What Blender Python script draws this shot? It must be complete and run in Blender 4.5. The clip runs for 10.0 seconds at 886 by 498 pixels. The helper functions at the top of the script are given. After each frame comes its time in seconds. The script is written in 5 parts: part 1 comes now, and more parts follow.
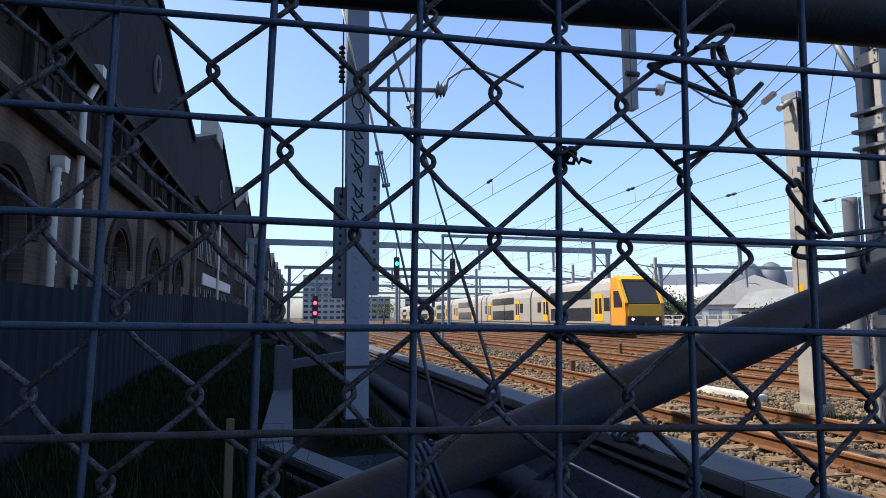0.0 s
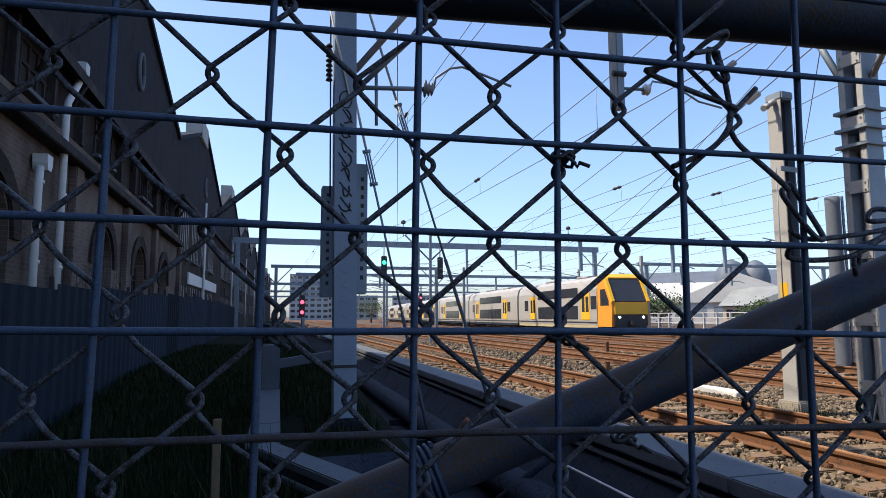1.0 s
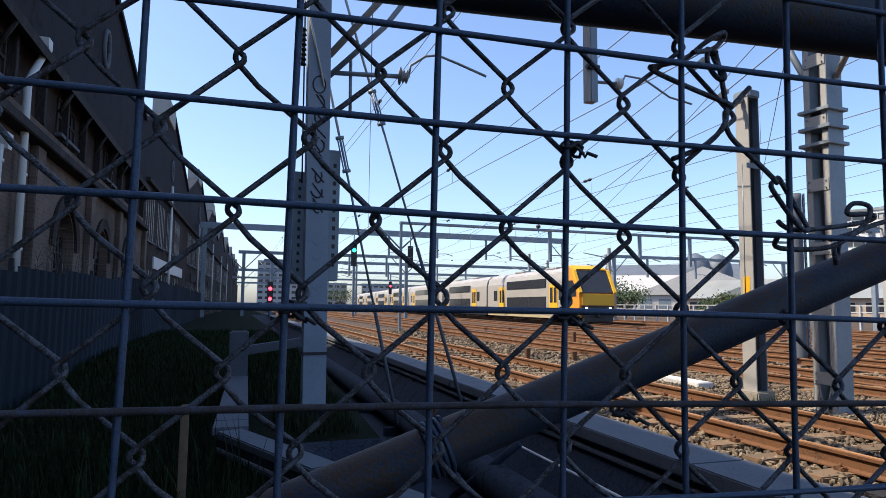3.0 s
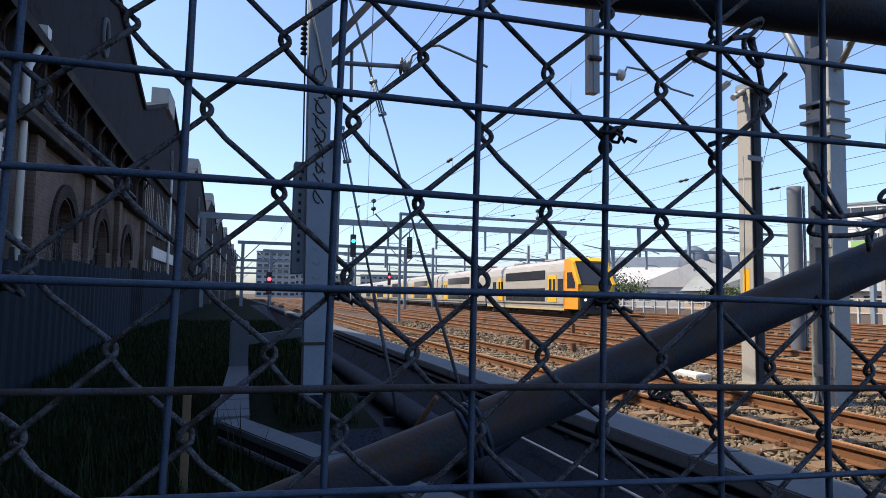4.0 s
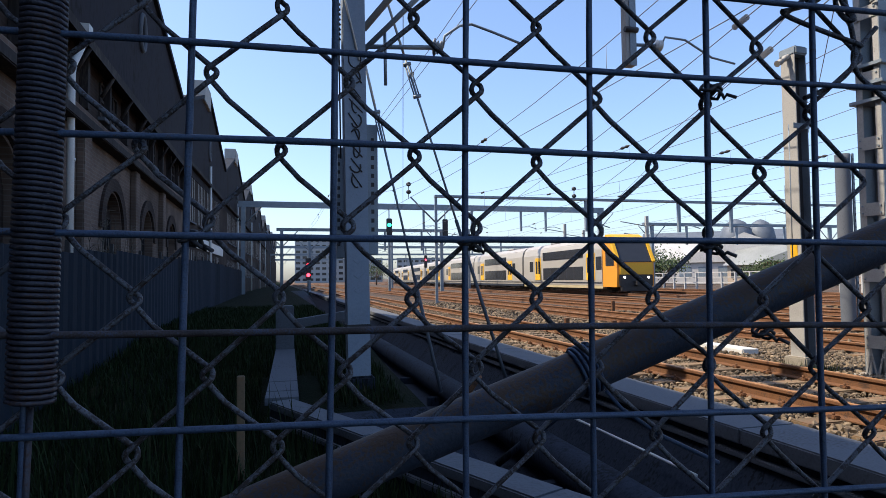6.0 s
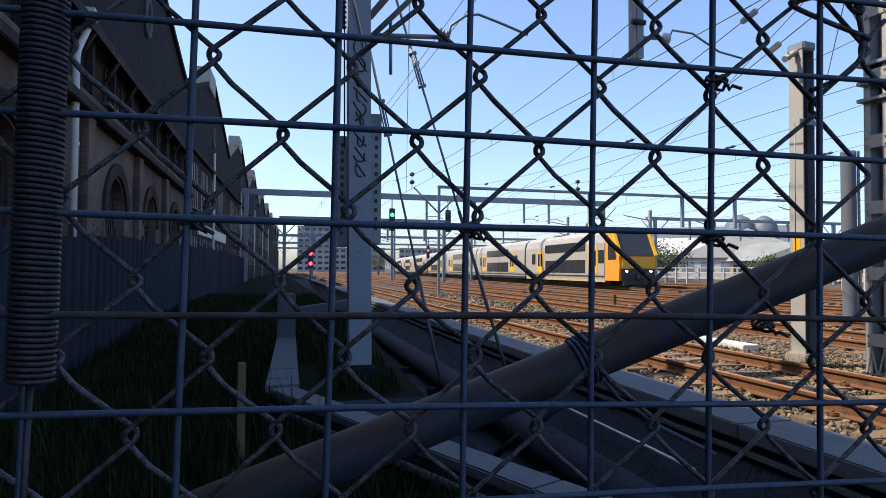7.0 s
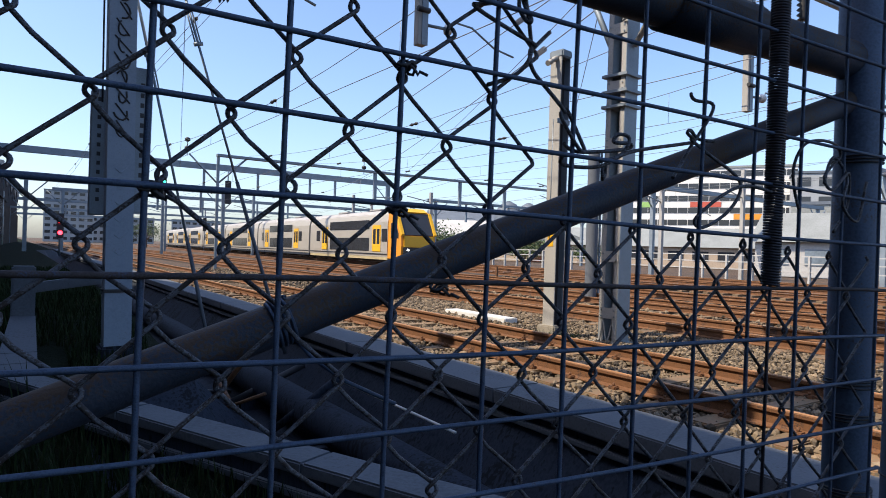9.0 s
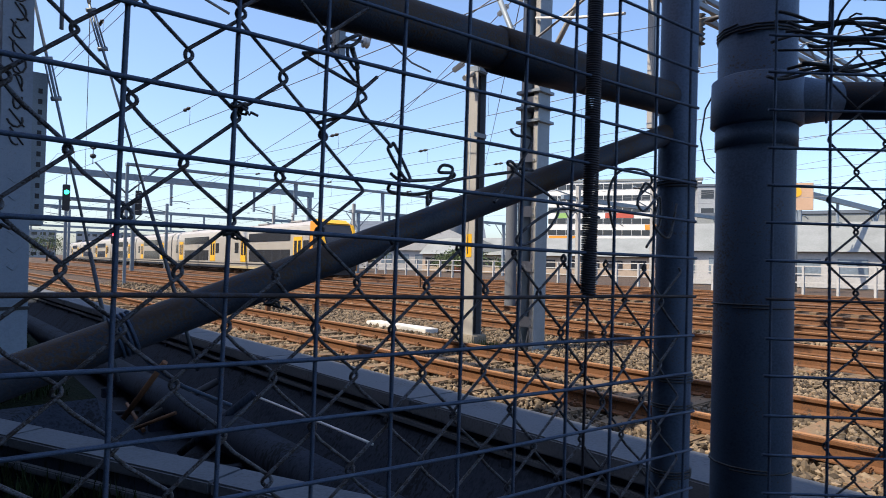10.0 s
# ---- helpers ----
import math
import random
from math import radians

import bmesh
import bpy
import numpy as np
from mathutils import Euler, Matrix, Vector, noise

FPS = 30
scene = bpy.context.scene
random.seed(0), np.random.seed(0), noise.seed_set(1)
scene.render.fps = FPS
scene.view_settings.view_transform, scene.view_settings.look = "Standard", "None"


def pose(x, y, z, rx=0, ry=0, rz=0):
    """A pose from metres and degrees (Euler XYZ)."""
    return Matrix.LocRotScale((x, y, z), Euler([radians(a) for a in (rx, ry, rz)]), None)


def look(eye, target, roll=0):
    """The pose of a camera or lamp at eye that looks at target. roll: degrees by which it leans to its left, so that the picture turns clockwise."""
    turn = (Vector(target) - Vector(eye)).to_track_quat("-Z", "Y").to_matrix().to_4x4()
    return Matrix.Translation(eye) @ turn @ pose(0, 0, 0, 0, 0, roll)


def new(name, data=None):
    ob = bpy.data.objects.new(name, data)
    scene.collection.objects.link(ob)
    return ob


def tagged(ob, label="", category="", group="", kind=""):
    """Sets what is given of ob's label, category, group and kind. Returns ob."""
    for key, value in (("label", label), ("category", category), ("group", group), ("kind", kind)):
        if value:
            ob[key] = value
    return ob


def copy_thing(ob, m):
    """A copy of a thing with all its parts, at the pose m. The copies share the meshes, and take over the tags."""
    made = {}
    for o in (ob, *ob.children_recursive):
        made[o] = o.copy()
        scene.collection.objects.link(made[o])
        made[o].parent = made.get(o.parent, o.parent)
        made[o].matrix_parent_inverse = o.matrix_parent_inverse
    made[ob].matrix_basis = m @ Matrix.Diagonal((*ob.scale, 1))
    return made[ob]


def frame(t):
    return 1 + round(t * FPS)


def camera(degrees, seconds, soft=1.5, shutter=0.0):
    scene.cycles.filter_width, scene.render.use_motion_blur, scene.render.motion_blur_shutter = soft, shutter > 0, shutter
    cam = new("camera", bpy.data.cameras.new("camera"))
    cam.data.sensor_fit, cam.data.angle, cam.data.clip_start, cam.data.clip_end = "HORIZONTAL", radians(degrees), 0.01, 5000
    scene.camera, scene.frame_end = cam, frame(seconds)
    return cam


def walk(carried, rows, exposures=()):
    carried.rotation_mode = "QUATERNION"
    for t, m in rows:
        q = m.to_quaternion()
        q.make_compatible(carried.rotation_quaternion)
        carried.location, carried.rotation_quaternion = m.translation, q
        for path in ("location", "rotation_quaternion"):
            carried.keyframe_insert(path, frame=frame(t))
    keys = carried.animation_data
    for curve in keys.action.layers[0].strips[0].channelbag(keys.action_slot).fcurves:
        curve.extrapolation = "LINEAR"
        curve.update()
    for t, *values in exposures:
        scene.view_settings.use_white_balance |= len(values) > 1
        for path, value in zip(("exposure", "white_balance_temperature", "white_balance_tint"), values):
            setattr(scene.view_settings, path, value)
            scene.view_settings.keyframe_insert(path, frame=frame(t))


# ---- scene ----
# World: x across the railway, y along it, z up from the rail tops. The camera stands behind a wire gate.
cam = camera(70.68, 10.0, soft=0.7, shutter=0.15)
PATH = [
    (0.0, -0.1410, -0.3012, 1.2718, 96.26, 0.06, -14.42),
    (0.5, -0.1420, -0.2994, 1.2734, 96.11, 0.15, -15.34),
    (1.0, -0.1477, -0.3011, 1.2741, 96.14, 0.25, -15.56),
    (1.5, -0.1525, -0.3014, 1.2708, 95.77, 0.34, -16.40),
    (2.0, -0.1642, -0.3060, 1.2676, 95.55, -0.00, -17.50),
    (2.5, -0.1703, -0.3115, 1.2692, 95.30, -0.28, -18.13),
    (4.0, -0.1985, -0.3043, 1.2642, 94.34, -0.79, -18.50),
    (4.5, -0.2208, -0.3117, 1.2586, 93.30, -0.48, -15.48),
    (5.0, -0.2460, -0.3210, 1.2519, 93.18, 0.78, -15.29),
    (6.5, -0.2564, -0.3225, 1.2447, 92.22, 0.48, -14.99),
    (7.0, -0.2549, -0.3222, 1.2436, 91.84, -0.28, -14.97),
    (7.5, -0.2510, -0.3291, 1.2424, 91.53, -1.53, -16.73),
    (8.0, -0.2376, -0.3331, 1.2400, 90.68, -2.74, -21.79),
    (8.5, -0.2190, -0.3413, 1.2388, 90.16, -2.37, -29.27),
    (9.0, -0.2100, -0.3603, 1.2368, 90.08, -1.73, -34.49),
    (9.5, -0.2020, -0.3949, 1.2369, 90.69, -0.89, -37.79),
    (10.0, -0.1916, -0.4603, 1.2437, 91.26, -1.21, -41.43),
]
walk(cam, [(t, pose(x, y, z, rx, ry, rz)) for t, x, y, z, rx, ry, rz in PATH],
     exposures=[(0.0, 0.68, 5850, 13), (10.0, 0.68, 5950, 13)])

# ---- light ----
SUN_EL, SUN_AZ = 53.5, 285.0   # degrees; azimuth clockwise from +y
world = bpy.data.worlds.new("sky")
scene.world = world
world.use_nodes = True
wn = world.node_tree
sky = wn.nodes.new("ShaderNodeTexSky")
sky.sky_type = "NISHITA"
sky.sun_disc = False
sky.sun_elevation = radians(SUN_EL)
sky.sun_rotation = radians(SUN_AZ)
sky.air_density, sky.dust_density, sky.ozone_density = 1.0, 1.6, 1.6
wn.nodes["Background"].inputs["Strength"].default_value = 0.15
wn.links.new(sky.outputs[0], wn.nodes["Background"].inputs["Color"])
sun_dir = Vector((math.sin(radians(SUN_AZ)) * math.cos(radians(SUN_EL)), math.cos(radians(SUN_AZ)) * math.cos(radians(SUN_EL)), math.sin(radians(SUN_EL))))
sun_data = bpy.data.lights.new("sun", "SUN")
sun_data.energy, sun_data.angle, sun_data.color = 4.9, radians(0.53), (1.0, 0.83, 0.59)
sun = new("sun", sun_data)
sun.matrix_world = look(sun_dir * 60, (0, 0, 0))


# ---- materials ----
def mat(name, base, rough=0.6, metal=0.0, vary=0.25, scale=8.0, fine=60.0, second=None, mask=(0.5, 0.62), bump=0.25, bump_d=0.004,
        by_piece=0.0, stretch=(1, 1, 1), spec=0.5, upper=0.0):
    """A worn surface: a base colour with coarse and fine variation, a second colour in patches, and relief."""
    m = bpy.data.materials.new(name)
    m.use_nodes = True
    n, l = m.node_tree.nodes, m.node_tree.links
    bsdf = n["Principled BSDF"]
    bsdf.inputs["Roughness"].default_value = rough
    bsdf.inputs["Metallic"].default_value = metal
    bsdf.inputs["Specular IOR Level"].default_value = spec
    geo = n.new("ShaderNodeTexCoord")
    mp = n.new("ShaderNodeMapping")
    mp.inputs["Scale"].default_value = stretch
    l.new(geo.outputs["Object"], mp.inputs["Vector"])
    big = n.new("ShaderNodeTexNoise")
    big.inputs["Scale"].default_value, big.inputs["Detail"].default_value = scale, 5
    small = n.new("ShaderNodeTexNoise")
    small.inputs["Scale"].default_value, small.inputs["Detail"].default_value = fine, 4
    l.new(mp.outputs[0], big.inputs["Vector"])
    l.new(mp.outputs[0], small.inputs["Vector"])
    col = n.new("ShaderNodeMix")
    col.data_type = "RGBA"
    col.inputs["A"].default_value = (*[c * (1 - vary) for c in base], 1)
    col.inputs["B"].default_value = (*[min(1, c * (1 + vary)) for c in base], 1)
    add = n.new("ShaderNodeMath")
    add.operation = "MULTIPLY_ADD"
    add.inputs[1].default_value = 0.5
    l.new(small.outputs["Fac"], add.inputs[0])
    half = n.new("ShaderNodeMath")
    half.operation = "MULTIPLY"
    half.inputs[1].default_value = 0.5
    l.new(big.outputs["Fac"], half.inputs[0])
    l.new(half.outputs[0], add.inputs[2])
    spread = n.new("ShaderNodeMapRange")
    spread.inputs["From Min"].default_value, spread.inputs["From Max"].default_value = 0.33, 0.67
    l.new(add.outputs[0], spread.inputs["Value"])
    l.new(spread.outputs[0], col.inputs["Factor"])
    out = col.outputs["Result"]
    if second is not None:
        patch = n.new("ShaderNodeMapRange")
        patch.inputs["From Min"].default_value, patch.inputs["From Max"].default_value = mask
        where = add.outputs[0]
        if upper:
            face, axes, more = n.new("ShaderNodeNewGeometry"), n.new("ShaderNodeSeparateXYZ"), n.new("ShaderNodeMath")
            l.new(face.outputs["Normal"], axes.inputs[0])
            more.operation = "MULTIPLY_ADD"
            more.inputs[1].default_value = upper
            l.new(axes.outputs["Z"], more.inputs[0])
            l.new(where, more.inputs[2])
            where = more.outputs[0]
        l.new(where, patch.inputs["Value"])
        mix = n.new("ShaderNodeMix")
        mix.data_type = "RGBA"
        l.new(patch.outputs[0], mix.inputs["Factor"])
        l.new(out, mix.inputs["A"])
        mix.inputs["B"].default_value = (*second, 1)
        out = mix.outputs["Result"]
    if by_piece:
        info = n.new("ShaderNodeObjectInfo")
        isl = n.new("ShaderNodeNewGeometry")
        both = n.new("ShaderNodeMath")
        both.operation = "ADD"
        l.new(info.outputs["Random"], both.inputs[0])
        l.new(isl.outputs["Random Per Island"], both.inputs[1])
        fr = n.new("ShaderNodeMath")
        fr.operation = "FRACT"
        l.new(both.outputs[0], fr.inputs[0])
        rng = n.new("ShaderNodeMapRange")
        rng.inputs["To Min"].default_value, rng.inputs["To Max"].default_value = 1 - by_piece, 1 + by_piece
        l.new(fr.outputs[0], rng.inputs["Value"])
        hsv = n.new("ShaderNodeHueSaturation")
        l.new(rng.outputs[0], hsv.inputs["Value"])
        l.new(out, hsv.inputs["Color"])
        out = hsv.outputs["Color"]
    l.new(out, bsdf.inputs["Base Color"])
    if bump:
        bp = n.new("ShaderNodeBump")
        bp.inputs["Strength"].default_value, bp.inputs["Distance"].default_value = bump, bump_d
        l.new(small.outputs["Fac"], bp.inputs["Height"])
        l.new(bp.outputs[0], bsdf.inputs["Normal"])
    return m


def glow(name, colour, strength):
    m = bpy.data.materials.new(name)
    m.use_nodes = True
    b = m.node_tree.nodes["Principled BSDF"]
    b.inputs["Base Color"].default_value = (*[c * 0.3 for c in colour], 1)
    b.inputs["Emission Color"].default_value = (*colour, 1)
    b.inputs["Emission Strength"].default_value = strength
    return m


# the dark blue in GALV, LINK, PIPE and STEEL imitates skylit shade
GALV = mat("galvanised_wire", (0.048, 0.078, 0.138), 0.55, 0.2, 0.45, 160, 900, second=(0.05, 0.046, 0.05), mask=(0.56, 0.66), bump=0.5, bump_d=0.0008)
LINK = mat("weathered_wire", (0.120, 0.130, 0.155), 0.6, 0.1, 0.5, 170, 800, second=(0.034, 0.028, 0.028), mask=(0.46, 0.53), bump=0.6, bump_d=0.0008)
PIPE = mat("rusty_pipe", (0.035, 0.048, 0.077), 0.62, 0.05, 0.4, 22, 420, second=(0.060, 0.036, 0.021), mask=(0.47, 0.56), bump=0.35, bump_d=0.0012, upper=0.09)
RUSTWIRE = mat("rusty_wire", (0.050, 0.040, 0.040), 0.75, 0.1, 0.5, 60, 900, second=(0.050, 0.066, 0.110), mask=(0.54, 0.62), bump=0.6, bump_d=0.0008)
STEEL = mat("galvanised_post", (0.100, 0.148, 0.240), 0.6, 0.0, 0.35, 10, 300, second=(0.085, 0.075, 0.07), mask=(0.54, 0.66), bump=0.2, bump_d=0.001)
TIE = mat("dark_tie_wire", (0.05, 0.05, 0.055), 0.6, 0.2, 0.3, 60, 500)
COIL = mat("dark_coil_wire", (0.042, 0.042, 0.056), 0.5, 0.3, 0.35, 40, 600, second=(0.045, 0.027, 0.022), mask=(0.52, 0.64))
BALLAST = mat("ballast", (0.138, 0.106, 0.070), 0.9, 0, 0.4, 3, 30, second=(0.11, 0.069, 0.038), mask=(0.54, 0.66), bump=0.4, bump_d=0.01, by_piece=0.75)
# bed kept darker than the stones to paint shade into their gaps
BED = mat("ballast_bed", (0.055, 0.040, 0.027), 0.95, 0, 0.45, 1.2, 22, second=(0.11, 0.06, 0.034), mask=(0.48, 0.62), bump=1.0, bump_d=0.05)
RAIL = mat("rusty_rail", (0.150, 0.066, 0.025), 0.75, 0.1, 0.4, 7, 90, second=(0.05, 0.027, 0.017), mask=(0.5, 0.6))
RUSTTOP = mat("rusty_rail_head", (0.33, 0.16, 0.055), 0.6, 0.1, 0.3, 5, 90)
RAILTOP = mat("worn_rail_head", (0.34, 0.29, 0.24), 0.35, 0.7, 0.2, 3, 80)
SLEEPER = mat("sleeper", (0.150, 0.106, 0.060), 0.85, 0, 0.3, 4, 40, second=(0.17, 0.095, 0.05), mask=(0.5, 0.62), by_piece=0.25)
CONC = mat("concrete", (0.108, 0.121, 0.142), 0.85, 0, 0.25, 1.5, 40, second=(0.07, 0.075, 0.085), mask=(0.52, 0.66), bump=0.4, bump_d=0.004, spec=0.2)
# dirt streaks over a base darkened to hold the drain's deep shade
CONCDARK = mat("dirty_shaded_concrete", (0.027, 0.035, 0.052), 0.9, 0, 0.6, 2.5, 30, second=(0.012, 0.014, 0.018), mask=(0.5, 0.58), stretch=(1, 1, 0.3), bump=0.5, bump_d=0.006, spec=0.15)
POSTC = mat("painted_post", (0.31, 0.305, 0.29), 0.7, 0, 0.2, 2, 50, second=(0.21, 0.20, 0.185), mask=(0.56, 0.7))
# gable and roof colour lowered to include the facade's shade
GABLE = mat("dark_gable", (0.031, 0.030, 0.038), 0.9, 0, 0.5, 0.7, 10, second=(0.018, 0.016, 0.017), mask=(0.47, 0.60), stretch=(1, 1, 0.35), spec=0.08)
# near-black green: the building's shade on the verge is in this colour
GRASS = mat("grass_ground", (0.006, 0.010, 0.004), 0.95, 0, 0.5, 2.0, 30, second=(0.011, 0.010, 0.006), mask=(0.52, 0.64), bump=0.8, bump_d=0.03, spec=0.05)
SILVER = mat("train_silver", (0.34, 0.32, 0.28), 0.45, 0.1, 0.08, 0.6, 20, bump=0.05)
YELLOW = mat("train_yellow", (0.66, 0.37, 0.012), 0.4, 0, 0.06, 1, 20, bump=0.0)
ORANGE = mat("train_orange", (0.64, 0.26, 0.022), 0.4, 0, 0.06, 1, 20, bump=0.0)
DARKGLASS = mat("dark_glass", (0.03, 0.033, 0.04), 0.12, 0, 0.1, 2, 20, bump=0.0)
PALECONC = mat("pale_concrete", (0.26, 0.235, 0.19), 0.9, 0, 0.25, 4, 60, second=(0.16, 0.14, 0.11), mask=(0.52, 0.66), bump=0.4)
BLACK = mat("black_metal", (0.025, 0.025, 0.028), 0.6, 0.1, 0.3, 6, 80)
WHITEW = mat("white_paint", (0.58, 0.58, 0.56), 0.6, 0, 0.1, 2, 40)
# shaded version of the post paint: blue skylight mixed into the colour
SHADEPOST = mat("shade_tinted_post", (0.22, 0.27, 0.34), 0.7, 0, 0.15, 2, 50, second=(0.17, 0.19, 0.22), mask=(0.56, 0.7))
STEELBLUE = mat("gantry_steel", (0.20, 0.24, 0.28), 0.55, 0.3, 0.2, 3, 60)


# ---- building blocks ----
def obj(name, bm, material, smooth=False):
    me = bpy.data.meshes.new(name)
    bm.to_mesh(me)
    bm.free()
    me.materials.append(material)
    if smooth:
        for p in me.polygons:
            p.use_smooth = True
    return new(name, me)


def part(name, bm, material, parent, label="", smooth=False):
    """One mesh under a thing or under a part."""
    ob = obj(name, bm, material, smooth)
    ob.parent = parent
    return tagged(ob, label) if label else ob


def empty(name, m=None):
    ob = new(name)
    if m is not None:
        ob.matrix_world = m
    return ob


def box(x0, x1, y0, y1, z0, z1, bevel=0.0, bm=None, rot=None):
    own = bmesh.new()
    bmesh.ops.create_cube(own, size=1)
    bmesh.ops.scale(own, vec=(x1 - x0, y1 - y0, z1 - z0), verts=own.verts)
    if bevel:
        bmesh.ops.bevel(own, geom=own.edges[:], offset=bevel, segments=2, affect="EDGES")
    if rot is not None:
        bmesh.ops.transform(own, matrix=rot, verts=own.verts)
    bmesh.ops.translate(own, vec=((x0 + x1) / 2, (y0 + y1) / 2, (z0 + z1) / 2), verts=own.verts)
    return merge(own, bm)


def merge(own, bm):
    if bm is None:
        return own
    me = bpy.data.meshes.new("tmp")
    own.to_mesh(me)
    own.free()
    bm.from_mesh(me)
    bpy.data.meshes.remove(me)
    return bm


def sweep(points, radius, sides=8, bm=None, closed=False, caps=True):
    """A round bar along a line of points; radius may be one number or one a point."""
    own = bm or bmesh.new()
    pts = [Vector(q) for q in points]
    rad = radius if isinstance(radius, (list, tuple)) else [radius] * len(pts)
    rings, side = [], None
    for i, q in enumerate(pts):
        d = (pts[min(i + 1, len(pts) - 1)] - pts[max(i - 1, 0)]).normalized()
        if side is None:
            side = d.cross(Vector((0, 0, 1)) if abs(d.z) < 0.9 else Vector((1, 0, 0))).normalized()
        side = (side - d * side.dot(d)).normalized()
        up = d.cross(side)
        rings.append([own.verts.new(q + (side * math.cos(a) + up * math.sin(a)) * rad[i]) for a in [2 * math.pi * k / sides for k in range(sides)]])
    for a, b in zip(rings, rings[1:]):
        for k in range(sides):
            own.faces.new((a[k], a[(k + 1) % sides], b[(k + 1) % sides], b[k])).smooth = True
    if caps:
        own.faces.new(rings[0][::-1])
        own.faces.new(rings[-1])
    return own


def prism(profile, axis, a, b, bm=None):
    """An outline of (u, v) pushed from a to b along an axis: u, v are x, z for 'y'; y, z for 'x'; x, y for 'z'."""
    own = bmesh.new()
    def at(u, v, w):
        return {"y": (u, w, v), "x": (w, u, v), "z": (u, v, w)}[axis]
    lo = [own.verts.new(at(u, v, a)) for u, v in profile]
    hi = [own.verts.new(at(u, v, b)) for u, v in profile]
    n = len(profile)
    for k in range(n):
        own.faces.new((lo[k], lo[(k + 1) % n], hi[(k + 1) % n], hi[k]))
    own.faces.new(lo[::-1])
    own.faces.new(hi)
    bmesh.ops.recalc_face_normals(own, faces=own.faces)
    return merge(own, bm)


# ---- the wire gate in front of the camera ----
GATE = pose(0, 0, 1.366, 0, 0.9, -5.3)   # x along the gate, y through it, z up
gate = tagged(empty("wire_gate", GATE), "galvanised pipe gate with welded mesh laid over sagging chain link", "gate")
rnd = random.Random(4)
DX, DZ = 0.075, 0.0503


def wobble(a, b, n, amp):
    """A nearly straight bar with slight bends."""
    a, b = Vector(a), Vector(b)
    pts = []
    ph = [rnd.uniform(0, 6.28) for _ in range(4)]
    for i in range(n + 1):
        u = i / n
        s = u * (b - a).length
        pts.append(a.lerp(b, u) + Vector((math.sin(s * 9 + ph[0]), 0.6 * math.sin(s * 7 + ph[1]), math.sin(s * 11 + ph[2]))) * amp)
    return pts


def weld_mesh(x0, x1, z0, z1, parent):
    for c in range(math.ceil(x0 / DX), math.floor(x1 / DX) + 1):
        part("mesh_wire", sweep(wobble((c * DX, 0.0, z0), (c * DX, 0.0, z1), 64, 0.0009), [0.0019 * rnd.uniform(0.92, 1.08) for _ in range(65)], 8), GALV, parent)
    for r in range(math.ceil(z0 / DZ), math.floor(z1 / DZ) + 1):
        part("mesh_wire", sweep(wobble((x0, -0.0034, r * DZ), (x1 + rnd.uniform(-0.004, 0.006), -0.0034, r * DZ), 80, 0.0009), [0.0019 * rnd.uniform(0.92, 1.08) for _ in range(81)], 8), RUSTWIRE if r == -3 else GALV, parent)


weld_mesh(-1.15, 0.612, -1.0, 0.46, gate)

PX, PZ = 0.03675, 0.0405      # half a diamond
LX, LZ = -0.106, 0.028


def strand(c, r0, r1, y, parent):
    """One upright zigzag wire; its bends hook into those of the strands beside it."""
    pts = []
    for r in range(r0, r1 + 1):
        right = (c + r) % 2 == 1
        j = c + 1 if right else c
        s = 1 if right else -1
        x = LX + j * PX + rnd.uniform(-0.001, 0.001)
        z = LZ - r * PZ - 0.04 * max(0, j * PX + LX) + rnd.uniform(-0.001, 0.001)
        wide, tall = 0.0021 * rnd.uniform(0.9, 1.2), 0.0032 * rnd.uniform(0.9, 1.15)
        xc = x + s * (0.0028 - wide)
        for a in (76, 48, 18, -12, -42, -72):
            g = radians(a)
            pts.append((xc + s * wide * math.cos(g), y + s * 0.0015 * math.sin(g), z + tall * math.sin(g)))
        if not right:      # the leg below these bends bows outward
            pts.append((x + PX * 0.25, y, z - PZ * 0.36))
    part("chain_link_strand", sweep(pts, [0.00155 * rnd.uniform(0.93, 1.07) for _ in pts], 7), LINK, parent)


for c in range(-29, 19):
    strand(c, -11 if c < 6 else 3, 24, 0.0075, gate)

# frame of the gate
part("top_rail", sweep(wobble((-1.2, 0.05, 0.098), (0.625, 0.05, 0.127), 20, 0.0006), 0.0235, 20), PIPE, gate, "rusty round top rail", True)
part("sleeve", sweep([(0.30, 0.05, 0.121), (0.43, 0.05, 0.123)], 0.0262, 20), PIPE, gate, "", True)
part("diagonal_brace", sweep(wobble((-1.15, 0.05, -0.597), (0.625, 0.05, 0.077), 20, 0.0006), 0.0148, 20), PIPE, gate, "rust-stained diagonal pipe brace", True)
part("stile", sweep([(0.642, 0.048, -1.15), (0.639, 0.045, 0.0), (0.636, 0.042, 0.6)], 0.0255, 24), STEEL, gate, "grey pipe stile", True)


def binding(a, d, r, turns, pitch, wire, material, parent, name="tie_wire"):
    """Turns of wire round an axis that starts at a and runs along d."""
    d = Vector(d).normalized()
    u = d.cross(Vector((0, 1, 0.2))).normalized()
    v = d.cross(u)
    pts = []
    n = int(turns * 14)
    for i in range(n + 1):
        g = i / 14 * 2 * math.pi
        pts.append(Vector(a) + d * (pitch * i / 14) + (u * math.cos(g) + v * math.sin(g)) * r)
    return part(name, sweep(pts, wire, 6), material, parent)


binding((-0.066, 0.05, -0.1853), (0.9347, 0, 0.355), 0.0160, 4, 0.0035, 0.0014, GALV, gate)
